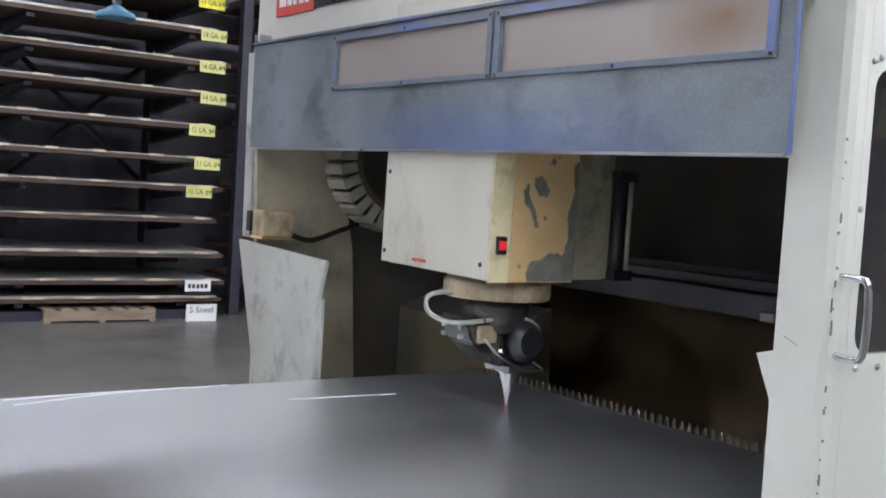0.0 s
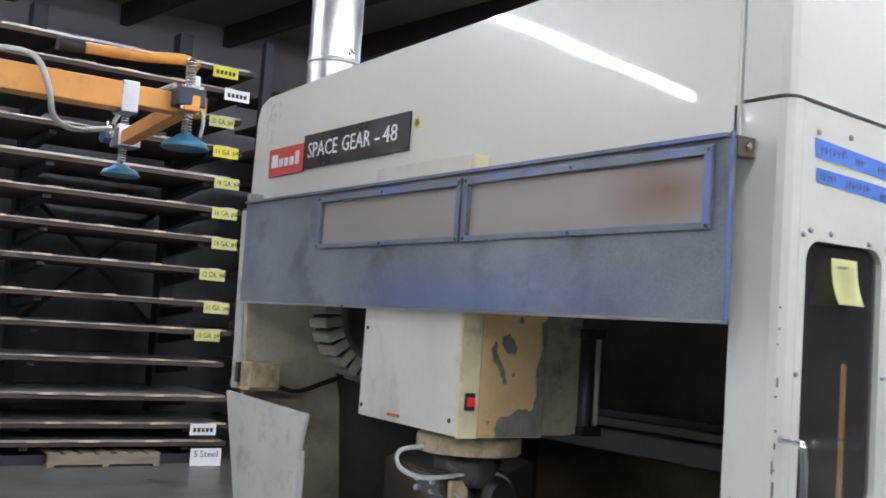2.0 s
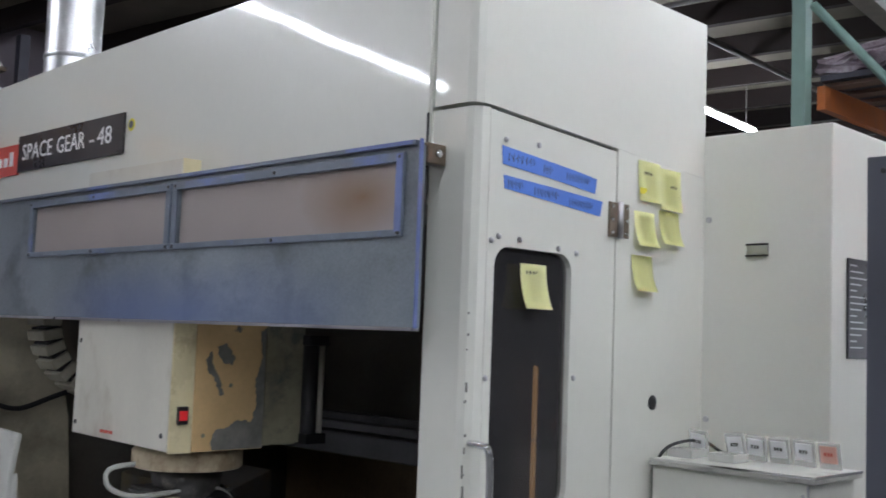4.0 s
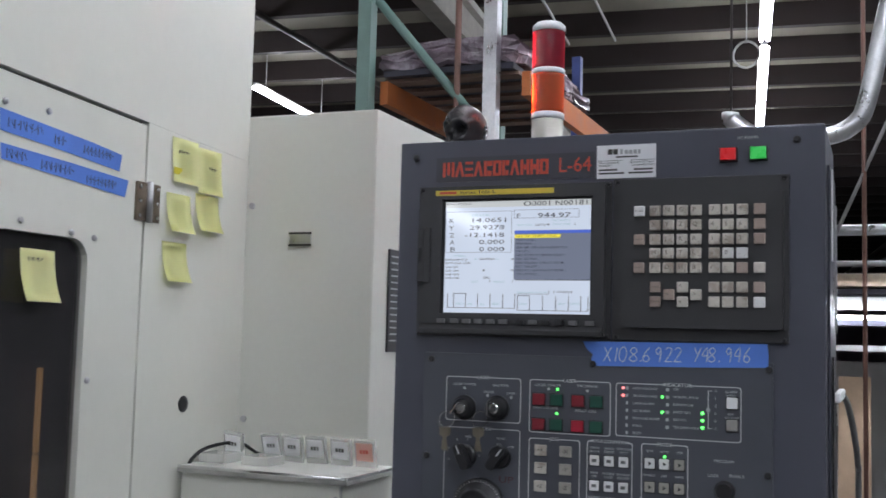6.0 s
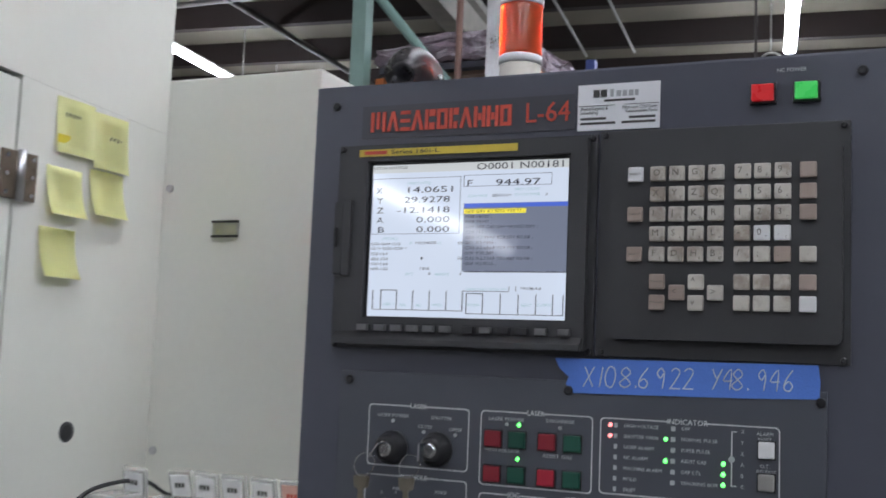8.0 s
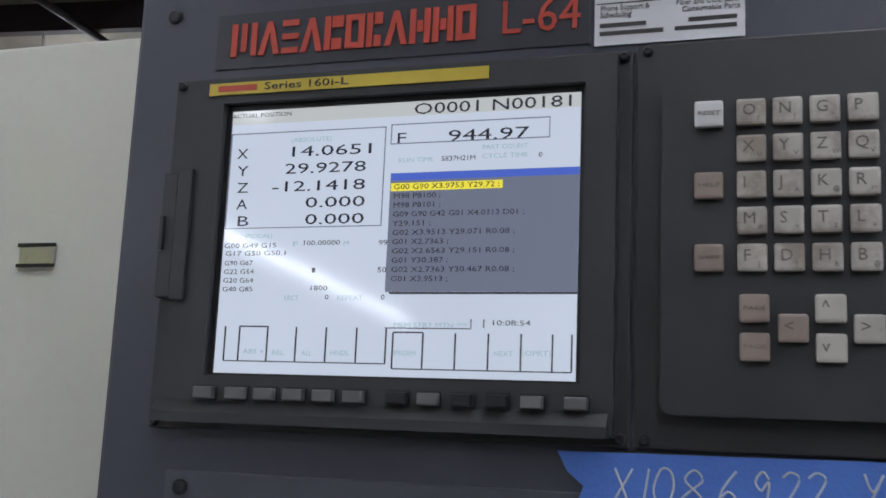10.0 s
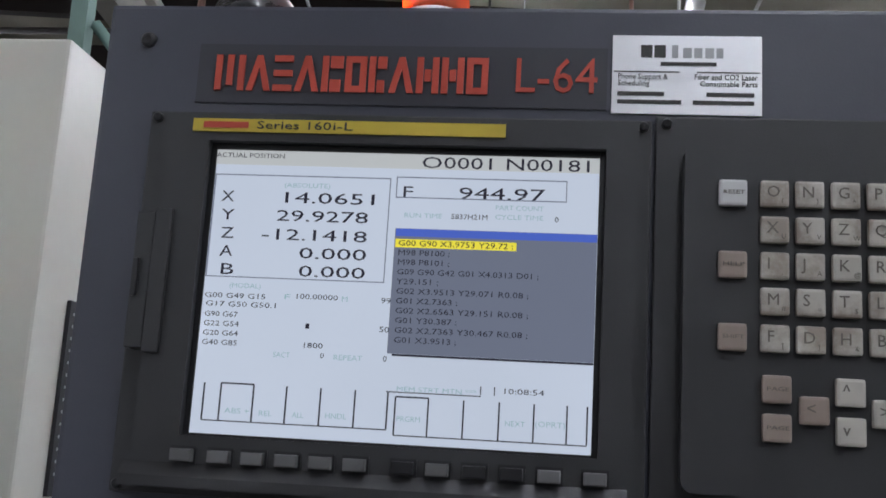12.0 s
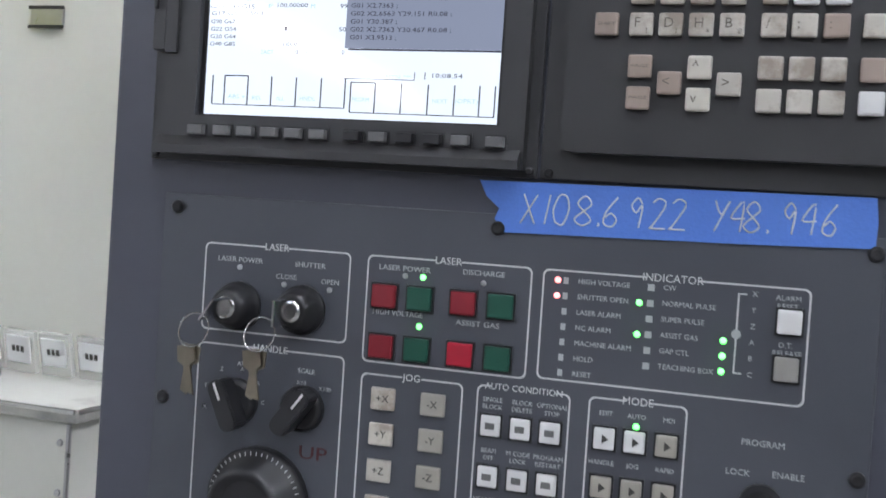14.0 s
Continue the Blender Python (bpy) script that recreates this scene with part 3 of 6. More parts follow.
part("hinge_block", newbox(GX + 0.02, HX + 0.006, 1.092, 1.118, 1.785, 1.82, bevel=0.002), M["hinge"], gate, "small steel guide block")
part("guide_rod", rod(bmesh.new(), (HX - 0.003, 1.130, 1.60), (HX - 0.003, 1.130, 1.88), 0.0025, 8), M["black"], gate)
part("left_catch", newbox(1.49, HX, 3.03, 3.06, 1.79, 1.85, bevel=0.003), M["steel"], gate)

part("edge_strip", newbox(GX - 0.0075, GX - 0.0062, 1.124, 1.139, 1.668, 1.80), M["blue_bright"], gate, "rubbed bright blue strip")
part("edge_strip", newbox(GX - 0.0095, GX - 0.0082, 1.10, 1.27, 1.8125, 1.8195), M["blue_bright"], gate)
part("pivot_bolt", lathe(bmesh.new(), (GX + 0.045, 1.0918, 1.803), (0, -1, 0), [(0, 0.007), (0.004, 0.007), (0.006, 0.004)], 8), M["chrome"], gate)

# name plate
plate = thing("name_plate", "red and black enamel name plate with white lettering", "sign")
part("red_field", newbox(HX - 0.006, HX - 0.0005, 2.762, 2.998, 1.902, 1.988), M["red_sign"], plate)
part("black_field", newbox(HX - 0.006, HX - 0.0005, 2.178, 2.7615, 1.908, 2.008), M["black_sign"], plate)
for i, (w, h) in enumerate(((0.040, 0.040), (0.024, 0.026), (0.022, 0.026), (0.024, 0.026), (0.022, 0.040))):
    y = 2.975 - 0.037 * i - (0.014 if i else 0)
    part("brand_bar", newbox(HX - 0.008, HX - 0.006, y - w, y, 1.928, 1.928 + h), M["white"], plate)
for word, off, wide in (("SPACE", 0.0, 0.178), ("GEAR", 0.206, 0.155), ("-", 0.384, 0.024), ("48", 0.428, 0.072)):
    lettering("wording", word, 0.064, on_x(HX - 0.0062, 2.735 - off, 1.958), M["white"], plate, width=wide, depth=0.0008)
sticker = solid("round_sticker", lathe(bmesh.new(), (HX - 0.0005, 2.150, 1.975), (-1, 0, 0), [(0, 0.0155), (0.001, 0.0155)], 20), M["tag_bright"], "round yellow inspection sticker on the hood", "sticker")

part("print_dot", lathe(bmesh.new(), (HX - 0.0016, 2.150, 1.975), (-1, 0, 0), [(0, 0.0095), (0.0008, 0.0095)], 16), M["key_grey"], sticker)

# cutting head
head = thing("laser_cutter", "boxy cream and white laser cutter unit over the sheet", "laser cutter")
part("front_cover", prism(bmesh.new(), [(1.842, 1.229), (2.270, 1.236), (2.262, 1.86), (1.842, 1.86)], "x", 1.49, 1.505, bevel=0.002), M["head_white"], head, "dull white front cover")
part("corner_strip", newbox(1.4905, 1.546, 1.838, 1.8415, 1.226, 1.86), M["head_cream"], head)
part("core", newbox(1.506, 1.83, 1.846, 2.255, 1.232, 1.86), M["head_olive"], head)
part("side_cover", newbox(1.548, 1.732, 1.838, 1.8455, 1.227, 1.86, bevel=0.001), M["head_tan"], head, "tan side cover with flaked grey patches")
part("rear_cover", newbox(1.735, 1.845, 1.840, 2.2, 1.236, 1.86, bevel=0.002), M["head_olive"], head)
bm = rod(bmesh.new(), (1.858, 1.832, 1.25), (1.858, 1.832, 1.47), 0.019, 14)
part("cylinder", bm, M["black"], head, "black air cylinder")
part("cylinder_rod", rod(bmesh.new(), (1.886, 1.828, 1.25), (1.886, 1.828, 1.47), 0.0085, 10), M["rod_steel"], head)
for z in (1.245, 1.475):
    part("cylinder_cap", newbox(1.838, 1.897, 1.812, 1.858, z - 0.012, z + 0.012, bevel=0.002), M["black"], head)
switch = part("rocker_switch", newbox(1.506, 1.532, 1.831, 1.8378, 1.288, 1.326, bevel=0.002), M["black"], head)
part("rocker", newbox(1.510, 1.528, 1.828, 1.8308, 1.297, 1.317), M["lit_red"], switch, "glowing red rocker")
for y, z in ((2.255, 1.262), (2.25, 1.455), (1.868, 1.262)):
    part("screw", lathe(bmesh.new(), (1.49, y, z), (-1, 0, 0), [(0, 0.006), (0.002, 0.005)], 8), M["black"], head)
for x, z in ((1.575, 1.262), (1.64, 1.37)):
    part("screw", lathe(bmesh.new(), (x, 1.838, z), (0, -1, 0), [(0, 0.005), (0.002, 0.004)], 8), M["head_olive"], head)
for i in range(3):
    part("label_line", newbox(1.488, 1.4898, 2.075 + 0.02 * i, 2.09 + 0.02 * i, 1.247, 1.254), M["red_print"], head)
bm = lathe(bmesh.new(), (1.63, 1.98, 1.178), (0, 0, 1), [(0, 0.120), (0.004, 0.125), (0.038, 0.125), (0.042, 0.120), (0.05, 0.110)], 28)
part("swivel_ring", bm, M["ring"], head, "cream swivel ring with brown wear")
bm = lathe(bmesh.new(), (1.63, 1.98, 1.10), (0, 0, 1), [(0, 0.06), (0.03, 0.075), (0.077, 0.085)], 20)
part("swivel_neck", bm, M["wrist_cast"], head)
bm = prism(bmesh.new(), [(1.52, 1.135), (1.72, 1.135), (1.735, 1.06), (1.70, 1.015), (1.62, 1.02), (1.545, 1.075)], "y", 1.945, 2.055, bevel=0.008)
part("wrist", bm, M["wrist_cast"], head, "dark cast wrist")
for y, z in ((1.965, 1.112), (2.03, 1.112), (1.965, 1.09), (2.03, 1.09)):
    part("wrist_bolt", lathe(bmesh.new(), (1.527, y, z), (-1, 0, 0), [(0, 0.006), (0.010, 0.006), (0.012, 0.003)], 8), M["steel"], head)
for x, z in ((1.62, 1.06), (1.635, 1.118), (1.71, 1.125)):
    part("wrist_fitting", lathe(bmesh.new(), (x, 1.946, z), (0, -1, 0), [(0, 0.009), (0.008, 0.009), (0.010, 0.006), (0.020, 0.006)], 8), M["chrome"], head)
part("wrist_cover", newbox(1.55, 1.60, 1.930, 1.943, 1.078, 1.118, bevel=0.003), M["ring"], head)
part("wrist_motor", lathe(bmesh.new(), (1.68, 1.944, 1.08), (0, -1, 0), [(0, 0.050), (0.03, 0.050), (0.036, 0.036), (0.044, 0.034)], 20), M["black"], head)
part("wrist_clamp", newbox(1.64, 1.72, 1.93, 2.02, 1.004, 1.022, bevel=0.003), M["steel"], head)
bm = lathe(bmesh.new(), (1.685, 1.985, 0.915), (0, 0, 1), [(0, 0.002), (0.012, 0.004), (0.045, 0.011), (0.052, 0.016), (0.062, 0.016), (0.064, 0.020), (0.078, 0.020), (0.082, 0.024), (0.092, 0.024)], 20)
part("nozzle", bm, M["chrome"], head, "bright conical cutting nozzle")
part("nozzle_tip", lathe(bmesh.new(), (1.685, 1.985, 0.912), (0, 0, 1), [(0, 0.0022), (0.0028, 0.003)], 10), M["lit_red"], head)
bm = tube(bmesh.new(), [(1.56, 1.93, 1.13), (1.47, 1.93, 1.128), (1.42, 1.95, 1.150), (1.425, 1.96, 1.185), (1.48, 1.95, 1.195)], 0.0055, 8, 4)
part("air_hose", bm, M["hose"], head, "pale curled air hose")
part("air_hose", tube(bmesh.new(), [(1.56, 1.93, 1.13), (1.64, 1.92, 1.138), (1.70, 1.915, 1.12), (1.725, 1.915, 1.07)], 0.0045, 8, 4), M["hose"], head)
part("cable", tube(bmesh.new(), [(1.56, 1.925, 1.09), (1.60, 1.905, 1.045), (1.67, 1.905, 1.02), (1.735, 1.92, 1.012), (1.72, 1.95, 1.03)], 0.003, 6, 4), M["steel"], head)

# cable chain, sensor box
chain = thing("cable_chain", "grey ribbed cable chain curling beside the head", "cable chain")
for i in range(11):
    a = radians(max(0, 11.5 * (i - 2)))
    r = 0.185
    p = Vector((1.80 - r * math.cos(a), 2.70, 1.50 - r * math.sin(a) + 0.04 * max(0, 2 - i)))
    m = Matrix.Translation(p) @ pose(0, 0, 0, 0, -math.degrees(a), 0)
    bm = newbox(-0.036, 0.020, -0.05, 0.05, -0.0145, 0.0145, bevel=0.004)
    bm.transform(m)
    link = part("link", bm, M["chain"], chain)
    # dark band behind the links, so the gaps read dark
    bm = newbox(0.0205, 0.040, -0.047, 0.047, -0.0185, 0.0185, bevel=0.003)
    bm.transform(m)
    part("inner_band", bm, M["dark"], link)
    # black filler puts the shade between two links into colour
    bm = newbox(-0.024, 0.018, -0.044, 0.044, 0.0148, 0.0215)
    bm.transform(m)
    part("gap_fill", bm, M["rubber"], link)
gad = thing("sensor_box", "small grey sensor box on the bay's end post", "sensor")
part("case", newbox(1.50, 1.60, 2.95, 3.03, 1.245, 1.322, bevel=0.004), M["ring"], gad)
part("lens", newbox(1.492, 1.52, 3.03, 3.055, 1.255, 1.318, bevel=0.003), M["black"], gad)
part("bracket", newbox(1.50, 1.60, 2.96, 3.04, 1.236, 1.244), M["head_tan"], gad)
part("cable", tube(bmesh.new(), [(1.60, 2.96, 1.25), (1.68, 2.98, 1.235), (1.80, 3.0, 1.27), (1.90, 3.0, 1.30)], 0.008, 8, 4), M["rubber"], gad)

# sheet and slat bed
SZ = 0.910
sheet = solid("steel_sheet", newbox(-0.52, 1.93, 1.19, 2.44, SZ - 0.003, SZ), M["sheet"], "large bare stainless steel sheet on the slat bed", "metal sheet")
bed = thing("slat_bed", "dark cutting bed of toothed steel slats", "cutting bed")
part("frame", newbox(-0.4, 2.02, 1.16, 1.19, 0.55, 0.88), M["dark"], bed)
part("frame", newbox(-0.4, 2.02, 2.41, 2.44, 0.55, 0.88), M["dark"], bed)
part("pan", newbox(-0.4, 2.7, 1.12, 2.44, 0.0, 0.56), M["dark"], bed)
sl = bmesh.new()
pts = [(1.191, 0.80)]
n = 60
for i in range(n):
    y = 1.191 + 1.215 * i / n
    d = 1.215 / n
    pts += [(y, 0.882), (y + d * 0.38, 0.907), (y + d * 0.55, 0.907), (y + d * 0.95, 0.882)]
pts += [(2.406, 0.80)]
prism(sl, pts, "x", -0.0012, 0.0012)
for i in range(13):
    x = -0.35 + 0.186 * i
    ob = part("slat", sl.copy(), M["slat"], bed)
    ob.location.x = x
sl.free()
edge = bmesh.new()
pts = [(1.13, 0.86)]
for i in range(56):
    y = 1.13 + 1.29 * i / 56
    d = 1.29 / 56
    pts += [(y + d * 0.1, 0.905), (y + d * 0.35, 0.927), (y + d * 0.55, 0.927), (y + d * 0.8, 0.905)]
pts += [(2.42, 0.86)]
prism(edge, pts, "x", 1.945, 1.9475)
part("slat", edge, M["slat"], bed)

# stickies and tape on the door
def sticky(x0, x1, ztop, zbot, curl=0.02, lean=0.0):
    bm = bmesh.new()
    rows = []
    for j in range(7):
        f = j / 6
        yy = 1.0190 - curl * f ** 2.5
        rows.append([bm.verts.new((x0 + (x1 - x0) * i / 3 + lean * f, yy - 0.002 * math.sin(i), ztop + (zbot - ztop) * f)) for i in range(4)])
    for a, b in zip(rows, rows[1:]):
        for i in range(3):
            bm.faces.new((a[i], a[i + 1], b[i + 1], b[i])).smooth = True
    bmesh.ops.solidify(bm, geom=list(bm.faces), thickness=0.0004)
    t = solid("sticky_note", bm, M["note"], "pale yellow sticky note curling off the panel", "sticky note", "sticky notes")
    return t


def scrawl(t, x0, x1, z, n, dark=M["ink"], y=1.0165, h=0.006):
    rnd = random.Random(int(x0 * 1000 + z * 977))
    n = n * 2
    w = (x1 - x0) / n
    for i in range(n):
        a, b, u = x0 + w * i, x0 + w * (i + 0.8), rnd.uniform(-0.4, 0.4) * h
        t0 = 0.0011
        part("scrawl_bar", prism(bmesh.new(), [(a, z + u), (b, z - u), (b, z - u + t0), (a, z + u + t0)] if i % 2 else [(a, z - h * 0.5), (a + t0, z - h * 0.5), (a + t0, z + h * 0.45), (a, z + h * 0.5)], "y", y - 0.0006, y), dark, t)


s = sticky(2.003, 2.080, 1.856, 1.776, 0.004, 0.003)
scrawl(s, 2.02, 2.05, 1.832, 4)
part("highlight", newbox(2.006, 2.03, 1.0155, 1.0160, 1.79, 1.802), M["tag_bright"], s)
s = sticky(2.077, 2.155, 1.850, 1.766, 0.006, 0.002)
scrawl(s, 2.115, 2.14, 1.815, 3)
s = sticky(1.992, 2.062, 1.755, 1.686, 0.014, 0.003)
s = sticky(2.078, 2.150, 1.764, 1.696, 0.014, 0.003)
s = sticky(1.986, 2.056, 1.668, 1.598, 0.014, 0.004)
s = sticky(1.655, 1.726, 1.627, 1.549, 0.014, 0.005)
scrawl(s, 1.67, 1.70, 1.612, 3)


def door_tape(pts, words, z):
    bm = prism(bmesh.new(), pts, "y", 1.0208, 1.0216)
    t = solid("masking_tape", bm, M["tape"], "strip of blue masking tape with handwriting", "tape", "tape strips")
    for x0, x1, n in words:
        scrawl(t, x0, x1, z + (x0 - 1.6) * -0.075, n, M["ink"], y=1.0207, h=0.014)


door_tape([(1.602, 1.824), (1.80, 1.808), (1.872, 1.800), (1.867, 1.772), (1.74, 1.783), (1.605, 1.792)], ((1.62, 1.69, 6), (1.715, 1.74, 3), (1.78, 1.85, 8)), 1.807)
door_tape([(1.608, 1.774), (1.75, 1.768), (1.891, 1.760), (1.884, 1.731), (1.74, 1.742), (1.611, 1.751)], ((1.62, 1.66, 4), (1.69, 1.76, 7), (1.79, 1.86, 8)), 1.762)

# electrical cabinet and the small box with sample packs
cab = thing("electrical_cabinet", "tall pale grey electrical cabinet beside the machine", "cabinet")
part("body", newbox(2.2525, 2.95, 0.738, 1.045, 0.0, 1.942, bevel=0.004), M["cabinet"], cab)
nb = part("badge", newbox(2.247, 2.2515, 0.871, 0.917, 1.683, 1.707, bevel=0.001), M["steel"], cab, "small metal badge")
part("badge_rim", newbox(2.2455, 2.2469, 0.869, 0.919, 1.704, 1.708), M["black"], nb)
part("badge_rim", newbox(2.2455, 2.2469, 0.869, 0.919, 1.681, 1.685), M["black"], nb)
pl = part("rating_plate", newbox(2.315, 2.405, 0.733, 0.7375, 1.482, 1.68), M["black_sign"], cab, "dark rating plate with fine print")
for i in range(14):
    z = 1.668 - 0.0125 * i
    part("print_bar", newbox(2.322, 2.322 + (0.03, 0.06, 0.075, 0.05)[i % 4], 0.7322, 0.7328, z - 0.003, z), M["print_dim"], pl)
for z in (1.762, 1.345):
    part("bolt", lathe(bmesh.new(), (2.2527, 1.008, z), (-1, 0, 0), [(0, 0.007), (0.004, 0.006)], 8), M["steel"], cab)

shelf = thing("junction_box", "low pale grey steel box standing against the cabinet", "box")
part("body", newbox(2.06, 2.25, 0.69, 1.01, 0.0, 1.262, bevel=0.004), M["cabinet"], shelf)
lid = part("lid", newbox(2.05, 2.25, 0.675, 1.012, 1.2625, 1.276, bevel=0.003), M["machine_grimy"], shelf, "worn lid with bright metal strips along its edges")
part("bright_edge", newbox(2.0485, 2.0515, 0.677, 1.01, 1.2715, 1.2768, bevel=0.001), M["chrome"], lid)
part("bright_edge", newbox(2.053, 2.248, 0.6735, 0.6765, 1.2715, 1.2768, bevel=0.001), M["chrome"], lid)
part("bright_corner", newbox(2.0585, 2.0625, 0.6885, 0.6925, 0.3, 1.26, bevel=0.001), M["steel"], shelf)
for y, z in ((0.70, 1.24), (0.70, 1.19)):
    part("screw", lathe(bmesh.new(), (2.06, y, z), (-1, 0, 0), [(0, 0.004), (0.002, 0.003)], 8), M["steel"], shelf)


def sample_pack(y, tilt, lbl, material, x=2.20):
    t = thing("sample_pack", lbl, "sample pack", "sample packs on the box")
    m = pose(x, y, 1.2765, 0, -14, 0) @ pose(0, 0, 0, tilt, 0, 0)
    for nm, dims, mt in (("sleeve", (-0.004, 0.004, -0.0205, 0.0205, 0.0005, 0.051), M["clear"]), ("card", (-0.0060, -0.0045, -0.0165, 0.0165, 0.013, 0.046), material)):
        bm = newbox(*dims, bevel=0.001)
        bm.transform(m)
        part(nm, bm, mt, t)
    for i in range(3):
        bm = newbox(-0.0068, -0.0062, -0.008 + 0.006 * i, -0.004 + 0.006 * i, 0.027, 0.034)
        bm.transform(m)
        part("writing_bar", bm, M["ink"] if material is M["white"] else M["red_print"], t)


M["pink"] = mat("pink_card", (0.72, 0.42, 0.35), 0.5, vary=0.05)
for y, a, mt, lb in ((0.985, 6, M["white"], "small clear pack with a white card"), (0.905, -5, M["white"], "small clear pack with a white card"), (0.865, 3, M["white"], "small clear pack with a white card"), (0.815, 0, M["white"], "small clear pack with a white card"), (0.765, 2, M["white"], "small clear pack with a white card"), (0.715, 0, M["pink"], "small clear pack with a pink card")):
    sample_pack(y, a, lb, mt, 2.205 if y < 0.95 else 2.19)
for y, x in ((0.885, 2.10), (0.975, 2.10)):
    solid("clear_tray", newbox(x, x + 0.06, y - 0.028, y + 0.028, 1.2765, 1.294, bevel=0.003), M["clear"], "shallow clear plastic tray on the box", "tray", "trays on the box")
solid("loose_cable", tube(bmesh.new(), [(2.075, 1.015, 1.19), (2.072, 1.012, 1.25), (2.085, 1.005, 1.284), (2.12, 0.995, 1.302), (2.2, 0.985, 1.305), (2.225, 0.96, 1.286), (2.22, 0.93, 1.281)], 0.0035, 6, 4), M["rubber"], "thin black cable draped over the box", "cable")

# worn patches on the head's tan side, bare film edges on the sheet
def patch_on_head(pts):
    """A flaked patch with a ragged outline."""
    out, rn = [], random.Random(int(pts[0][0] * 9000))
    for (a, b), (c, d) in zip(pts, pts[1:] + pts[:1]):
        n = max(2, int(math.hypot(c - a, d - b) / 0.004))
        for k in range(n):
            f = k / n
            e = 0.0 if k == 0 or abs(b - d) < 1e-6 and b < 1.23 or a == c == 1.731 else 0.0026
            out.append((a + (c - a) * f + rn.uniform(-e, e), b + (d - b) * f + rn.uniform(-e, e)))
    pts = out
    part("worn_patch", prism(bmesh.new(), pts, "y", 1.8368, 1.8379), M["primer"], head, "flaked grey primer patch")


patch_on_head([(1.60, 1.455), (1.625, 1.462), (1.648, 1.430), (1.640, 1.415), (1.622, 1.418), (1.606, 1.436)])
patch_on_head([(1.572, 1.425), (1.586, 1.445), (1.592, 1.415), (1.606, 1.395), (1.622, 1.350), (1.612, 1.348), (1.596, 1.385), (1.578, 1.402)])
patch_on_head([(1.6, 1.229), (1.731, 1.229), (1.731, 1.50), (1.716, 1.49), (1.722, 1.43), (1.706, 1.38), (1.712, 1.33), (1.70, 1.29), (1.66, 1.292), (1.63, 1.275), (1.606, 1.272), (1.594, 1.250)])
for pts in ([(0.66, 2.36), (0.92, 2.425), (1.176, 2.435)], [(0.65, 2.415), (0.84, 2.432), (1.17, 2.434)], [(1.235, 2.23), (1.43, 2.223), (1.522, 2.215)]):
    part("film_edge", tube(bmesh.new(), [(x, y, SZ + 0.0012) for x, y in pts], 0.0012, 4, 5), M["film"], sheet, "lifted edge of clear protective film")

# chipped paint down the column's corner
rnd = random.Random(11)
for i in range(22):
    z = 1.58 - 0.66 * rnd.random() ** 0.8
    h = rnd.choice((0.003, 0.004, 0.006, 0.009, 0.02)) * rnd.uniform(0.7, 1.3)
    a = rnd.uniform(0.0002, 0.0008)
    y = 1.0335 + rnd.uniform(-0.002, 0.002)
    part("paint_chip", prism(bmesh.new(), [(y - a, z), (y + a, z + 0.001), (y + a * 0.6, z + h), (y - a * 0.7, z + h * 0.9)], "x", 1.5430, 1.5475), M["primer"], machine)
for x0, z0, ln, up in ((1.087, 1.205, 0.03, 0.012),):
    part("scratch", prism(bmesh.new(), [(x0, z0), (x0 + ln, z0 + up), (x0 + ln, z0 + up + 0.0012), (x0, z0 + 0.0008)], "x", 1.5412, 1.5419), M["primer"], machine)


# ---- control console ----
def glow(name, colour, strength, rough=0.07):
    m = bpy.data.materials.new(name)
    m.use_nodes = True
    n, l = m.node_tree.nodes, m.node_tree.links
    b = n["Principled BSDF"]
    b.inputs["Base Color"].default_value = (0.02, 0.02, 0.022, 1)
    b.inputs["Roughness"].default_value = rough
    nz = n.new("ShaderNodeTexNoise")
    nz.inputs["Scale"].default_value = 9.0
    geo = n.new("ShaderNodeNewGeometry")
    l.new(geo.outputs["Position"], nz.inputs["Vector"])
    mr = n.new("ShaderNodeMapRange")
    mr.inputs["To Min"].default_value, mr.inputs["To Max"].default_value = strength * 0.93, strength * 1.07
    l.new(nz.outputs[0], mr.inputs["Value"])
    b.inputs["Emission Color"].default_value = (*colour, 1)
    l.new(mr.outputs[0], b.inputs["Emission Strength"])
    return m


SC = {"ink": glow("screen_black", (0.02, 0.02, 0.035), 1.0), "cyan": glow("screen_cyan", (0.36, 0.55, 0.63), 0.9), "bg": glow("screen_white", (0.73, 0.82, 0.99), 0.84),
      "top": glow("screen_grey", (0.56, 0.59, 0.61), 1.0), "win": glow("screen_window", (0.165, 0.19, 0.265), 1.0), "bar": glow("screen_bar_blue", (0.07, 0.13, 0.56), 1.1),
      "hl": glow("screen_highlight", (0.82, 0.72, 0.06), 1.15)}
con = thing("control_console", "dark grey operator console with a screen and key panels", "control console")
CX = 1.82
part("body", newbox(CX, 2.045, -0.082, 0.488, 0.0, 1.786, bevel=0.003), M["console"], con)
part("side_door", newbox(1.86, 2.02, -0.0855, -0.0825, 0.1, 1.74, bevel=0.001), M["console_side"], con)
part("title_inset", newbox(CX - 0.0010, CX + 0.004, 0.205, 0.432, 1.7275, 1.762), M["title_film"], con)


def label_screw(y, z, x=CX, r=0.0045, parent=con, m="black"):
    part("screw", lathe(bmesh.new(), (x, y, z), (-1, 0, 0), [(0, r), (0.0022, r * 0.95), (0.0036, r * 0.55), (0.0026, r * 0.3)], 12), M[m], parent)


label_screw(0.463, 1.764)
label_screw(-0.049, 1.767)

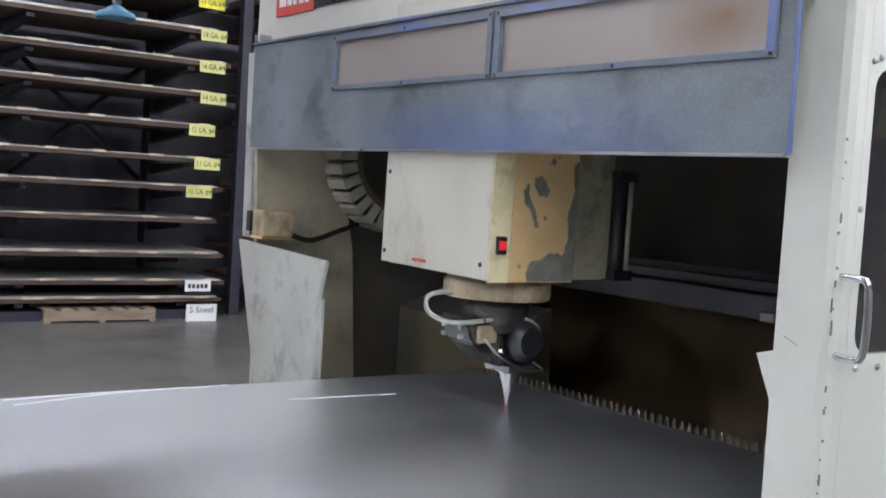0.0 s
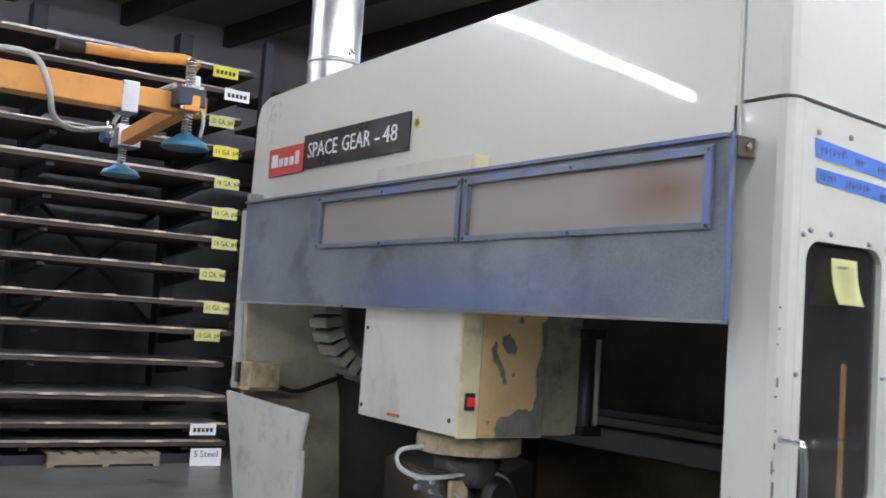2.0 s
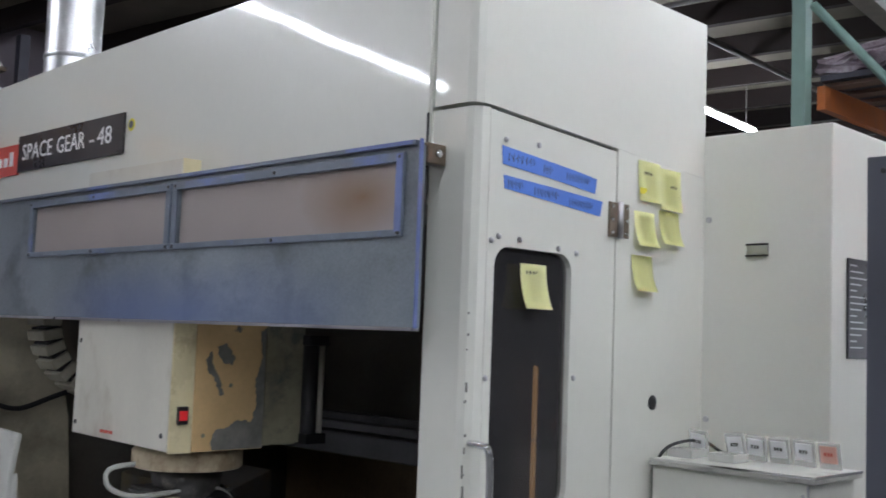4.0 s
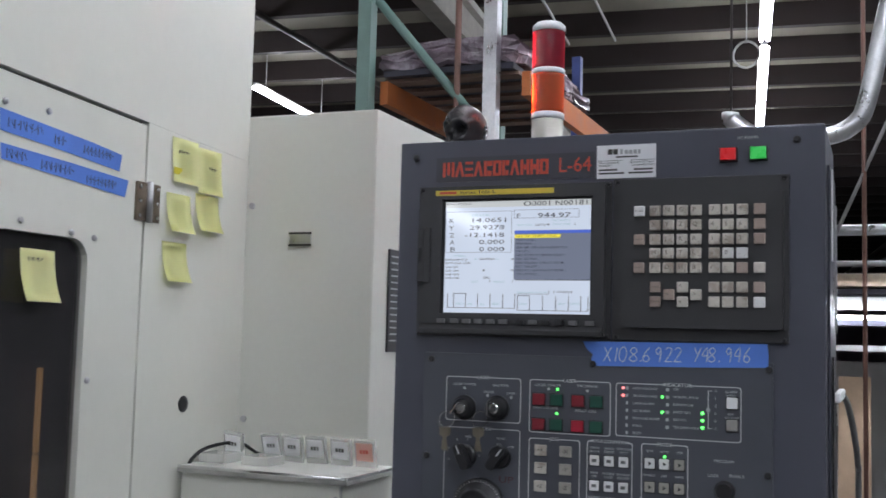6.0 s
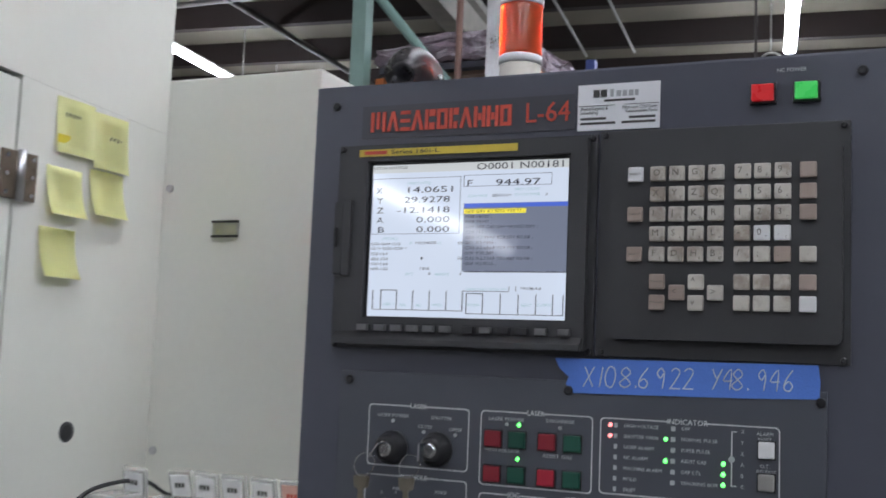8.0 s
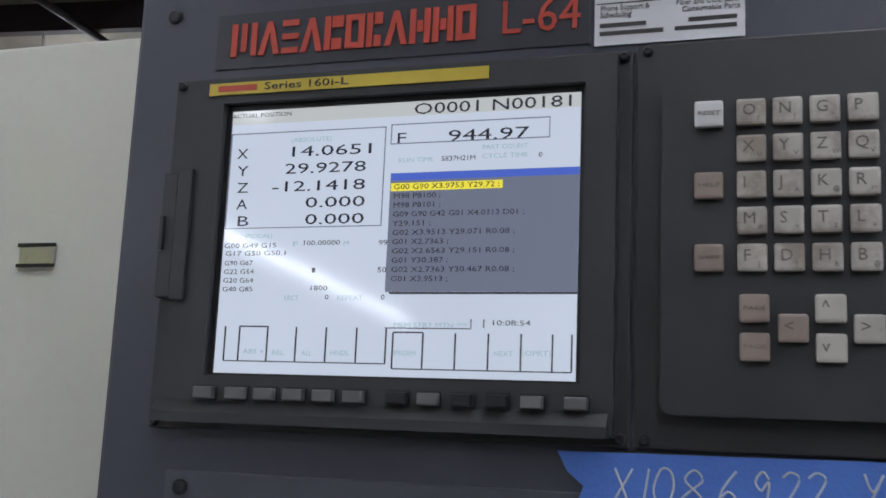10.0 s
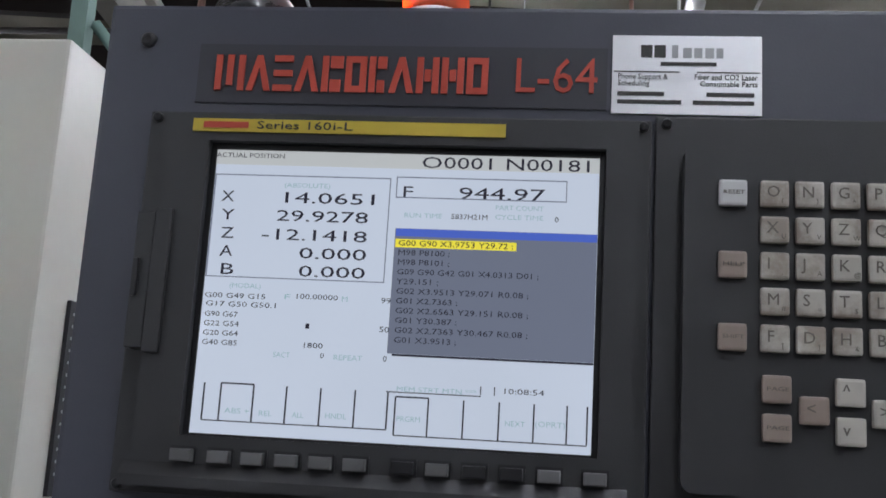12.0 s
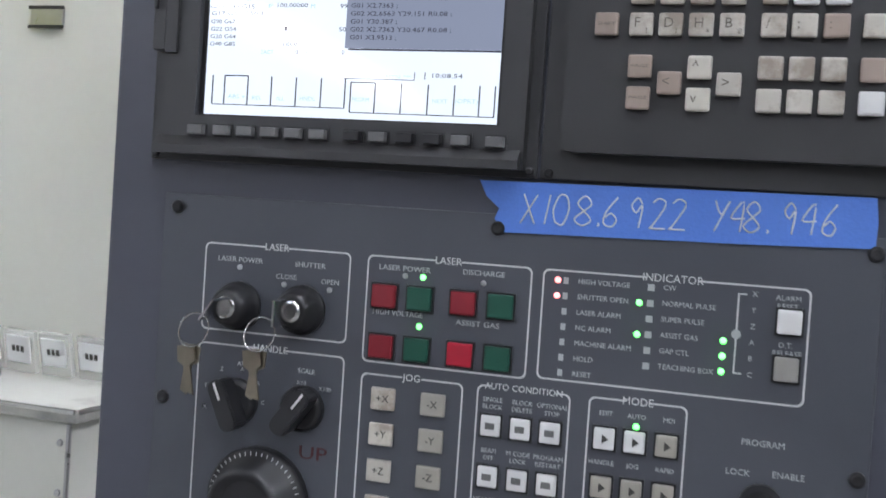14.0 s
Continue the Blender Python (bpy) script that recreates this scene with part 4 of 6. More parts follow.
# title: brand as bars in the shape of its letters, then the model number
def title_shape(sort, y0, y1, z0=1.7345, z1=1.7552, w=0.0036):
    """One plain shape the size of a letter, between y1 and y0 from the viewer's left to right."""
    bm = bmesh.new()
    a, b = CX - 0.0024, CX - 0.0013
    m = (y0 + y1) / 2
    if sort in ("posts", "pair", "frame", "stack"):
        box(bm, a, b, y1 - w, y1, z0, z1)
    if sort in ("posts", "pair", "frame"):
        box(bm, a, b, y0, y0 + w, z0, z1)
    if sort == "posts":
        box(bm, a, b, m - w / 2, m + w / 2, z0 + 0.003, z1)
    if sort == "pair":
        box(bm, a, b, m - w / 2, m + w / 2, z0 + 0.007, z1 - 0.007)
    if sort == "frame":
        box(bm, a, b, y0 + w, y1 - w, z0, z0 + w)
        box(bm, a, b, y0 + w, y1 - w, z1 - w, z1)
    if sort == "stack":
        box(bm, a, b, y0, y1 - w - 0.001, z1 - 0.007, z1)
        box(bm, a, b, y0 + 0.001, y1 - w - 0.001, z0, z0 + 0.007)
    if sort == "wedge":
        prism(bm, [(y1, z0), (m + 0.0016, z1), (m - 0.0016, z1), (y0, z0), (y0 + w, z0), (m, z1 - 0.007), (y1 - w, z0)], "x", a, b)
    if sort == "bars":
        for k in range(3):
            zz = z0 + (z1 - z0 - w) * k / 2
            box(bm, a, b, y0, y1, zz, zz + w)
    part("title_shape", bm, M["red_print"], con)


y = 0.4215
for sort, w in (("posts", 0.0175), ("wedge", 0.0145), ("bars", 0.0115), ("wedge", 0.0145), ("stack", 0.0125), ("frame", 0.0125), ("stack", 0.0105), ("wedge", 0.0145), ("pair", 0.0130), ("pair", 0.0130), ("frame", 0.0125)):
    title_shape(sort, y - w + 0.0008, y)
    y -= w + 0.0007
lettering("model_number", "L-64", 0.0282, on_x(CX - 0.0014, 0.2555, 1.7448), M["red_print"], con, width=0.0435, depth=0.0005, label="red model number")

# service label
sl_ = solid("service_label", newbox(CX - 0.0014, CX - 0.0003, 0.1245, 0.2025, 1.7255, 1.7695), M["label_silver"], "white service company label with black print", "label")
for y0, y1, z0, z1 in ((0.1875, 0.1815, 1.757, 1.764), (0.1805, 0.1745, 1.757, 1.764)):
    part("logo_bar", newbox(CX - 0.0018, CX - 0.0014, y1, y0, z0, z1), M["ink"], sl_)
for i, w in enumerate((0.0032, 0.0045, 0.0042, 0.0045, 0.0035)):
    part("logo_bar", newbox(CX - 0.0018, CX - 0.0014, 0.1712 - 0.0058 * i - w, 0.1712 - 0.0058 * i, 1.757, 1.7625 if i else 1.764), M["print_dim"], sl_)
part("web_bar", newbox(CX - 0.0018, CX - 0.0014, 0.148, 0.177, 1.7525, 1.7545), M["ink"], sl_)
part("rule_line", newbox(CX - 0.0018, CX - 0.0014, 0.167, 0.2015, 1.7487, 1.7492), M["ink"], sl_)
part("rule_line", newbox(CX - 0.0018, CX - 0.0014, 0.1255, 0.158, 1.7487, 1.7492), M["ink"], sl_)
for words, yl, z, w in (("Phone Support &", 0.1995, 1.7462, 0.026), ("Scheduling", 0.1995, 1.7424, 0.0165), ("Fiber and CO2 Laser", 0.1595, 1.7462, 0.0325), ("Consumable Parts", 0.1565, 1.7424, 0.0295)):
    lettering("wording", words, 0.0042, on_x(CX - 0.0015, yl, z), M["ink"], sl_, width=w, depth=0.0003)
for y0, y1, z in ((0.175, 0.1995, 1.7355), (0.1285, 0.153, 1.7355), (0.166, 0.1995, 1.731), (0.1285, 0.160, 1.731)):
    part("contact_bar", newbox(CX - 0.0018, CX - 0.0014, y0, y1, z, z + 0.0022), M["ink"], sl_)

for y, mt, lb in ((0.033, "lit_red", "glowing red push button"), (-0.0035, "lit_green", "glowing green push button")):
    b = part("button_bezel", newbox(CX - 0.004, CX - 0.0002, y - 0.0115, y + 0.0115, 1.7415, 1.7605, bevel=0.001), M["black"], con)
    part("button_cap", newbox(CX - 0.009, CX - 0.0042, y - 0.0095, y + 0.0095, 1.7435, 1.7585, bevel=0.0012), M[mt], b, lb)
lettering("caption", "NC POWER", 0.005, on_x(CX - 0.0006, 0.022, 1.7715), M["print_dim"], con, width=0.025, depth=0.0003)

# screen unit
BX = CX - 0.013
unit = part("screen_unit", bmesh.new(), M["bezel"], con, "charcoal screen bezel with a soft key row")
bm = bmesh.new()
box(bm, CX - 0.004, CX - 0.0003, 0.181, 0.455, 1.5145, 1.7210, bevel=0.001)
y0, y1, z0, z1 = 0.188, 0.441, 1.519, 1.7165
sy0, sy1, sz0, sz1 = 0.2045, 0.4170, 1.5448, 1.7022
for a in ((BX, CX - 0.0042, sy1, y1, z0, z1), (BX, CX - 0.0042, y0, sy0, z0, z1), (BX, CX - 0.0042, sy0, sy1, z0, sz0), (BX, CX - 0.0042, sy0, sy1, sz1, z1)):
    box(bm, *a)
bmesh.ops.remove_doubles(bm, verts=bm.verts, dist=0.0001)
# sloping bottom sill under the soft keys
prism(bm, [(BX - 0.006, 1.5185), (BX - 0.006, 1.524), (BX + 0.0002, 1.531), (BX + 0.0002, 1.5185)], "y", 0.19, 0.445)
bm.to_mesh(unit.data)
bm.free()
part("card_door", newbox(BX - 0.002, BX + 0.012, 0.4415, 0.4515, 1.588, 1.661, bevel=0.001), M["bezel"], unit)
part("card_door", newbox(BX - 0.0032, BX - 0.0005, 0.432, 0.4412, 1.586, 1.663, bevel=0.001), M["bezel"], unit)
part("latch", newbox(BX - 0.006, BX - 0.0034, 0.4465, 0.4495, 1.615, 1.635, bevel=0.0008), M["black"], unit)
part("strip", newbox(BX - 0.0012, BX - 0.0002, 0.257, 0.4265, 1.7068, 1.7140), M["yellow"], unit, "yellow maker strip")
part("brand_bar", newbox(BX - 0.0016, BX - 0.0013, 0.3955, 0.4205, 1.7087, 1.7122), M["red_print"], unit)
lettering("wording", "Series 160", 0.0062, on_x(BX - 0.0014, 0.391, 1.7105), M["ink"], unit, width=0.0405, depth=0.0003)
lettering("wording", "i-L", 0.0062, on_x(BX - 0.0014, 0.3495, 1.7105), M["ink"], unit, width=0.0105, depth=0.0003)
for y, z in ((0.4505, 1.717), (0.1855, 1.717), (0.1855, 1.5185), (0.4505, 1.5185)):
    label_screw(y, z, CX - 0.004, 0.0028, unit)
for i, (y, dark) in enumerate(((0.4132, 0), (0.3937, 1), (0.3762, 1), (0.3588, 1), (0.3414, 1), (0.3240, 1), (0.2999, 2), (0.2826, 0), (0.2643, 2), (0.2460, 2), (0.2277, 0), (0.2055, 0))):
    part("soft_key", newbox(BX - 0.006, BX - 0.0002, y - 0.0056, y + 0.0056, 1.5318, 1.538, bevel=0.0007), M["key_grey"] if dark < 2 else M["black"], unit)
    part("soft_key_well", newbox(BX - 0.0008, BX - 0.0001, y - 0.0068, y + 0.0068, 1.5304, 1.5394), M["black"], unit)

SX = CX - 0.0066
bm = bmesh.new()
for a in ((0.4139, 0.4169, 1.5449, 1.7021), (0.2046, 0.2076, 1.5449, 1.7021), (0.2077, 0.4138, 1.6986, 1.7021), (0.2077, 0.4138, 1.5449, 1.5463)):
    box(bm, SX - 0.0009, SX + 0.0024, *a)
part("screen_gasket", bm, M["black"], unit, "black gasket round the screen")
scr = part("screen", newbox(SX, SX + 0.0024, 0.20765, 0.41385, 1.54635, 1.69855), SC["bg"], unit, "lit pale blue position screen")


def patch(name, kind, y0, y1, z0, z1, lift=0.0004):
    part(name, newbox(SX - lift, SX - 0.0001, y0, y1, z0, z1), SC[kind], scr)


def screen_text(words, y, z, width, height, kind):
    lettering("screen_word", words, height * 1.45, on_x(SX - 0.0006, y, z), SC[kind], scr, width=width, depth=0.00005)


def wire(kind, y0, y1, z0, z1, w=0.0005, left=True):
    patch("screen_rule", kind, y0, y1, z1 - w, z1, 0.0007)
    patch("screen_rule", kind, y0, y1, z0, z0 + w, 0.0007)
    patch("screen_rule", kind, y0, y0 + w, z0 + w, z1 - w, 0.0007)
    if left:
        patch("screen_rule", kind, y1 - w, y1, z0 + w, z1 - w, 0.0007)


patch("screen_header", "top", 0.2077, 0.4138, 1.6905, 1.6987)
wire("win", 0.317, 0.4135, 1.6285, 1.6850)
wire("win", 0.224, 0.314, 1.6745, 1.686)
patch("program_window", "win", 0.2078, 0.313, 1.592, 1.658)
patch("program_shadow", "ink", 0.2078, 0.3105, 1.5908, 1.5919)
patch("program_title", "bar", 0.2078, 0.3125, 1.6538, 1.6578, 0.0008)
highlight = part("program_highlight", newbox(-0.0005, -0.0001, 0.2490, 0.3125, -0.00225, 0.00225), SC["hl"], scr)
highlight.location = (SX, 0, 1.65005)
for i, y in enumerate((0.408, 0.399, 0.3815, 0.364, 0.346, 0.328, 0.311)):
    patch("screen_rule", "ink", y - 0.0004, y + 0.0004, 1.5535, 1.5725, 0.0006)
for i, y in enumerate((0.307, 0.29, 0.272, 0.254, 0.2365, 0.22, 0.210)):
    patch("screen_rule", "ink", y - 0.0004, y + 0.0004, 1.551, 1.570, 0.0006)
patch("screen_rule", "ink", 0.3815, 0.399, 1.5722, 1.573, 0.0006)
patch("screen_rule", "ink", 0.29, 0.307, 1.5698, 1.5706, 0.0006)
patch("screen_rule", "ink", 0.311, 0.408, 1.5529, 1.5535, 0.0006)
patch("screen_rule", "ink", 0.210, 0.307, 1.5504, 1.551, 0.0006)
patch("screen_rule", "ink", 0.2635, 0.264, 1.573, 1.5775, 0.0006)
patch("screen_rule", "ink", 0.2565, 0.257, 1.573, 1.5775, 0.0006)
patch("screen_rule", "ink", 0.2635, 0.312, 1.5722, 1.5727, 0.0006)
screen_text('ACTUAL POSITION', 0.4140, 1.6955, 0.0380, 0.0025, 'ink')
screen_text('O0001 N00181', 0.3015, 1.6938, 0.0880, 0.0063, 'ink')
screen_text('(ABSOLUTE)', 0.3750, 1.6795, 0.0250, 0.0025, 'cyan')
screen_text('X', 0.4090, 1.6724, 0.0070, 0.0059, 'ink')
screen_text('14.0651', 0.3772, 1.6725, 0.0485, 0.0059, 'ink')
screen_text('Y', 0.4080, 1.6622, 0.0070, 0.0059, 'ink')
screen_text('29.9278', 0.3780, 1.6625, 0.0495, 0.0059, 'ink')
screen_text('Z', 0.4075, 1.6522, 0.0070, 0.0059, 'ink')
screen_text('-12.1418', 0.3855, 1.6522, 0.0570, 0.0059, 'ink')
screen_text('A', 0.4070, 1.6424, 0.0070, 0.0059, 'ink')
screen_text('0.000', 0.3640, 1.6425, 0.0360, 0.0059, 'ink')
screen_text('B', 0.4065, 1.6326, 0.0070, 0.0059, 'ink')
screen_text('0.000', 0.3635, 1.6328, 0.0355, 0.0059, 'ink')
screen_text('(MODAL)', 0.4000, 1.6240, 0.0170, 0.0025, 'cyan')
screen_text('G00 G49 G15', 0.4130, 1.6185, 0.0330, 0.0027, 'ink')
screen_text('G17 G50 G50.1', 0.4120, 1.6140, 0.0380, 0.0027, 'ink')
screen_text('G90 G67', 0.4120, 1.6085, 0.0180, 0.0027, 'ink')
screen_text('G22 G54', 0.4120, 1.6035, 0.0190, 0.0027, 'ink')
screen_text('G20 G64', 0.4120, 1.5985, 0.0190, 0.0027, 'ink')
screen_text('G40 G85', 0.4120, 1.5935, 0.0190, 0.0027, 'ink')
screen_text('F', 0.3700, 1.6190, 0.0030, 0.0027, 'cyan')
screen_text('100.00000', 0.3640, 1.6195, 0.0220, 0.0027, 'ink')
screen_text('M', 0.3390, 1.6190, 0.0030, 0.0027, 'cyan')
screen_text('99', 0.3180, 1.6190, 0.0050, 0.0029, 'ink')
screen_text('1', 0.3610, 1.6040, 0.0020, 0.0027, 'ink')
screen_text('50', 0.3180, 1.6040, 0.0050, 0.0029, 'ink')
screen_text('1800', 0.3580, 1.5940, 0.0100, 0.0027, 'ink')
screen_text('SACT', 0.3730, 1.5885, 0.0090, 0.0027, 'cyan')
screen_text('0', 0.3480, 1.5890, 0.0020, 0.0027, 'ink')
screen_text('REPEAT', 0.3410, 1.5885, 0.0150, 0.0027, 'cyan')
screen_text('0', 0.3150, 1.5890, 0.0020, 0.0029, 'ink')
screen_text('F', 0.3110, 1.6775, 0.0050, 0.0059, 'ink')
screen_text('944.97', 0.2810, 1.6775, 0.0450, 0.0063, 'ink')
screen_text('PART COUNT', 0.2610, 1.6705, 0.0250, 0.0025, 'cyan')
screen_text('RUN TIME', 0.3090, 1.6650, 0.0200, 0.0025, 'cyan')
screen_text('5837H21M', 0.2840, 1.6650, 0.0190, 0.0027, 'ink')
screen_text('CYCLE TIME', 0.2610, 1.6655, 0.0250, 0.0025, 'cyan')
screen_text('0', 0.2300, 1.6650, 0.0020, 0.0027, 'ink')
screen_text('BC:00000267', 0.2850, 1.6555, 0.0270, 0.0027, 'ink')
for row, (words, wide) in enumerate((("G00 G90 X3.9753 Y29.72 ;", 0.0600), ("M98 P8100 ;", 0.0270), ("M98 P8101 ;", 0.0270), ("G09 G90 G42 G01 X4.0313 D01 ;", 0.0735), ("Y29.151 ;", 0.0220), ("G02 X3.9513 Y29.071 R0.08 ;", 0.0685), ("G01 X2.7363 ;", 0.0320), ("G02 X2.6563 Y29.151 R0.08 ;", 0.0685), ("G01 Y30.387 ;", 0.0320), ("G02 X2.7363 Y30.467 R0.08 ;", 0.0685), ("G01 X3.9513 ;", 0.0320))):
    screen_text(words, 0.3110 - 0.0001 * row, 1.6500 - 0.0051 * row, wide, 0.0029, "ink")
screen_text('MEM STRT MTN ***', 0.3070, 1.5740, 0.0410, 0.0025, 'cyan')
screen_text('10:08:54', 0.2530, 1.5755, 0.0200, 0.0027, 'ink')
screen_text('ABS +', 0.3960, 1.5585, 0.0130, 0.0027, 'cyan')
screen_text('REL', 0.3780, 1.5580, 0.0070, 0.0027, 'cyan')
screen_text('ALL', 0.3600, 1.5580, 0.0060, 0.0027, 'cyan')
screen_text('HNDL', 0.3430, 1.5585, 0.0110, 0.0027, 'cyan')
screen_text('PRGRM', 0.3060, 1.5590, 0.0120, 0.0027, 'cyan')
screen_text('NEXT', 0.2510, 1.5595, 0.0100, 0.0027, 'cyan')
screen_text('(OPRT)', 0.2360, 1.5600, 0.0150, 0.0027, 'cyan')

# key unit
kb = part("key_unit", bmesh.new(), M["bezel"], con, "charcoal key panel with beige keys")
bm = newbox(CX - 0.004, CX - 0.0003, -0.040, 0.179, 1.5145, 1.7235, bevel=0.001)
prism(bm, rounded(-0.034, 0.165, 1.531, 1.7055, 0.006, 3), "x", CX - 0.0155, CX - 0.0042)
bm.to_mesh(kb.data)
bm.free()
for y, z in ((0.1735, 1.719), (0.1735, 1.5185), (-0.0345, 1.719), (-0.0345, 1.5185)):
    label_screw(y, z, CX - 0.004, 0.0028, kb)
KX = CX - 0.0155
COLS = (0.1475, 0.127, 0.1098, 0.0924, 0.0750, 0.0520, 0.0352, 0.0180, -0.0030)
ROWS_Z = (1.6818, 1.6632, 1.6448, 1.6268, 1.6083)
key_mesh = {}


def key(y, z, legend="", mt="key", sub="", w=0.0138, h=0.0135, small=False):
    y, z = y - 0.0155 * (y + 0.237), z - 0.0155 * (z - 1.509)
    k = key_mesh.get((mt, w))
    if k is None:
        ob = part("key", newbox(-0.005, 0, -w / 2, w / 2, -h / 2, h / 2, bevel=0.0016), M[mt], kb)
        key_mesh[(mt, w)] = ob.data
    else:
        ob = new("key", k)
        ob.parent = kb
    ob.location = (KX, y, z)
    if legend:
        lettering("legend", legend, 0.0028 if small else 0.0082, on_x(KX - 0.0052, y + (0.0052 if small else 0.0042), z + (0.0 if small else 0.0006)) , M["ink_soft"], kb, depth=0.00015, width=0.0104 if small else None)
    if sub:
        lettering("legend", sub, 0.0034, on_x(KX - 0.0052, y - 0.0028, z - 0.0036), M["ink_soft"], kb, depth=0.00015)


for row, (edge, letters, last) in enumerate((("RESET", "O( N) G^ P_ 7A 8B 9C", 1), ("", "XU YV ZW QV 4[ 5] 6#", 1), ("HELP", "I, JA K@ RH 1, 2, 3=", 1), ("", "M# S= T$ L+ - 0* ./", 0), ("SHIFT", "F[ D] H& B@ / ; :", 1))):
    z = ROWS_Z[row]
    if edge:
        key(COLS[0], z, edge, "key_white" if edge == "RESET" else "key_dark", small=True)
    for c, s in enumerate(letters.split()):
        key(COLS[1 + c], z, s[0], "key_dark" if (row == 4 and c == 6) else ("key_white" if (row, c) in ((3, 5), (3, 6)) else "key"), s[1:])
    if last:
        key(COLS[8], z, "", "key_dark" if row < 4 else "key")
for y, z, s, mt in ((0.1262, 1.5835, "PAGE", "key_dark"), (0.1262, 1.5648, "PAGE", "key_dark"), (0.1085, 1.5740, "<", "key_dark"), (0.0745, 1.5740, ">", "key"), (0.0915, 1.5835, "^", "key"), (0.0915, 1.5648, "v", "key")):
    key(y, z, s, mt, small=s == "PAGE")
for c in (5, 6, 7, 8):
    key(COLS[c], 1.5838, "", "key_dark" if c == 8 else "key")
    key(COLS[c], 1.5652, "", "key_white" if c == 8 else "key")

# blue tape with the written position
bm = prism(bmesh.new(), [(0.2165, 1.5118), (0.10, 1.5128), (-0.0145, 1.5138), (-0.0160, 1.500), (-0.0155, 1.4852), (0.05, 1.4830), (0.2005, 1.4802), (0.2055, 1.4885), (0.2030, 1.4950), (0.2115, 1.5020)], "x", CX - 0.0052, CX - 0.0046)
tp = solid("masking_tape", bm, M["tape"], "torn strip of blue masking tape with chalky handwriting", "tape", "tape strips")
SEG = {"0": ".15,.08 .45,0 .62,.5 .5,.95 .2,1 .02,.5 .15,.08", "1": ".2,0 .4,1", "2": "0,.85 .25,1 .55,.8 .1,.1 .0,0 .65,0", "4": ".5,0 .5,1 0,.45 .65,.45", "6": ".5,1 .1,.5 .05,.1 .4,0 .55,.25 .3,.45 .08,.3",
       "8": ".3,.5 .05,.75 .3,1 .55,.75 .3,.5 .0,.2 .3,0 .6,.2 .3,.5", "9": ".55,.8 .3,1 .05,.75 .3,.5 .55,.75 .5,0", "X": "0,0 .55,1", "x": "0,1 .55,0", "Y": "0,1 .3,.55 .6,1", "y": ".6,1 .1,0", ".": ".2,.0 .3,.05 .2,.1"}
INKED = (("X", 0.1882, 0.0098), ("x", 0.1882, 0.0098), ("1", 0.1745, 0.0045), ("0", 0.1690, 0.0098), ("8", 0.1550, 0.0104), (".", 0.1424, 0.006), ("6", 0.1378, 0.0092), ("9", 0.1222, 0.0078), ("2", 0.1092, 0.0084), ("2", 0.0977, 0.0086),
         ("Y", 0.0735, 0.0084), ("y", 0.0735, 0.0084), ("4", 0.0636, 0.0074), ("8", 0.0561, 0.0092), (".", 0.0446, 0.006), ("9", 0.0350, 0.0072), ("4", 0.0244, 0.0074), ("6", 0.0132, 0.0080))
for ch, y, w in INKED:
    pts = [tuple(float(v) for v in q.split(",")) for q in SEG[ch].split()]
    base, h = 1.4868 + (0.188 - y) * 0.024, 0.0178
    part("handwriting", tube(bmesh.new(), [(CX - 0.0054, y - (a / 0.62 * w + 0.0014 * (b - 0.5)), base + b * h) for a, b in pts], 0.00058, 5, 4), M["print"], tp)

# switch panel
sp = part("switch_panel", newbox(CX - 0.004, CX - 0.0003, -0.0215, 0.4415, 1.02, 1.4915, bevel=0.001), M["panel"], con, "dark grey switch panel with white print")
for y, z in ((0.4305, 1.4825), (0.203, 1.4825), (-0.0165, 1.4825), (0.434, 1.351), (-0.0155, 1.355)):
    label_screw(y, z, CX - 0.004, 0.0046, sp)
PX = CX - 0.004


def frame_line(y0, y1, z0, z1, title, r=0.004, w=0.0011):
    """A thin printed frame with round corners and a title in its top line. y0 is on the viewer's right."""
    gap = 0.0022 * len(title) + 0.004
    mid = (y0 + y1) / 2
    outer_, inner_ = rounded(y0, y1, z0, z1, r, 4), rounded(y0 + w, y1 - w, z0 + w, z1 - w, r - w * 0.5, 4)
    bm = bmesh.new()
    vo = [bm.verts.new((PX - 0.0003, *q)) for q in outer_]
    vi = [bm.verts.new((PX - 0.0003, *q)) for q in inner_]
    n = len(vo)
    for i in range(n):
        if i == 4:
            continue
        bm.faces.new((vo[i], vo[(i + 1) % n], vi[(i + 1) % n], vi[i]))
    half = gap / 2 + (0.003 if len(title) > 6 else 0.001)
    for a, b in ((y0 + r, mid - half), (mid + half, y1 - r)):
        q = [bm.verts.new((PX - 0.0003, yy, zz)) for yy, zz in ((a, z1 - w), (b, z1 - w), (b, z1), (a, z1))]
        bm.faces.new(q)
    part("print_frame", bm, M["print"], sp)
    lettering("caption", title, 0.0066 if len(title) < 12 else 0.0056, on_x(PX - 0.0003, mid, z1 - 0.0006), M["print"], sp, depth=0.0002, align="CENTER")


def cap(words, y, z, size=0.0048, align="LEFT", mt="print_dim", width=None):
    lettering("caption", words, size, on_x(PX - 0.0003, y, z), M[mt], sp, depth=0.0002, align=align, width=width)


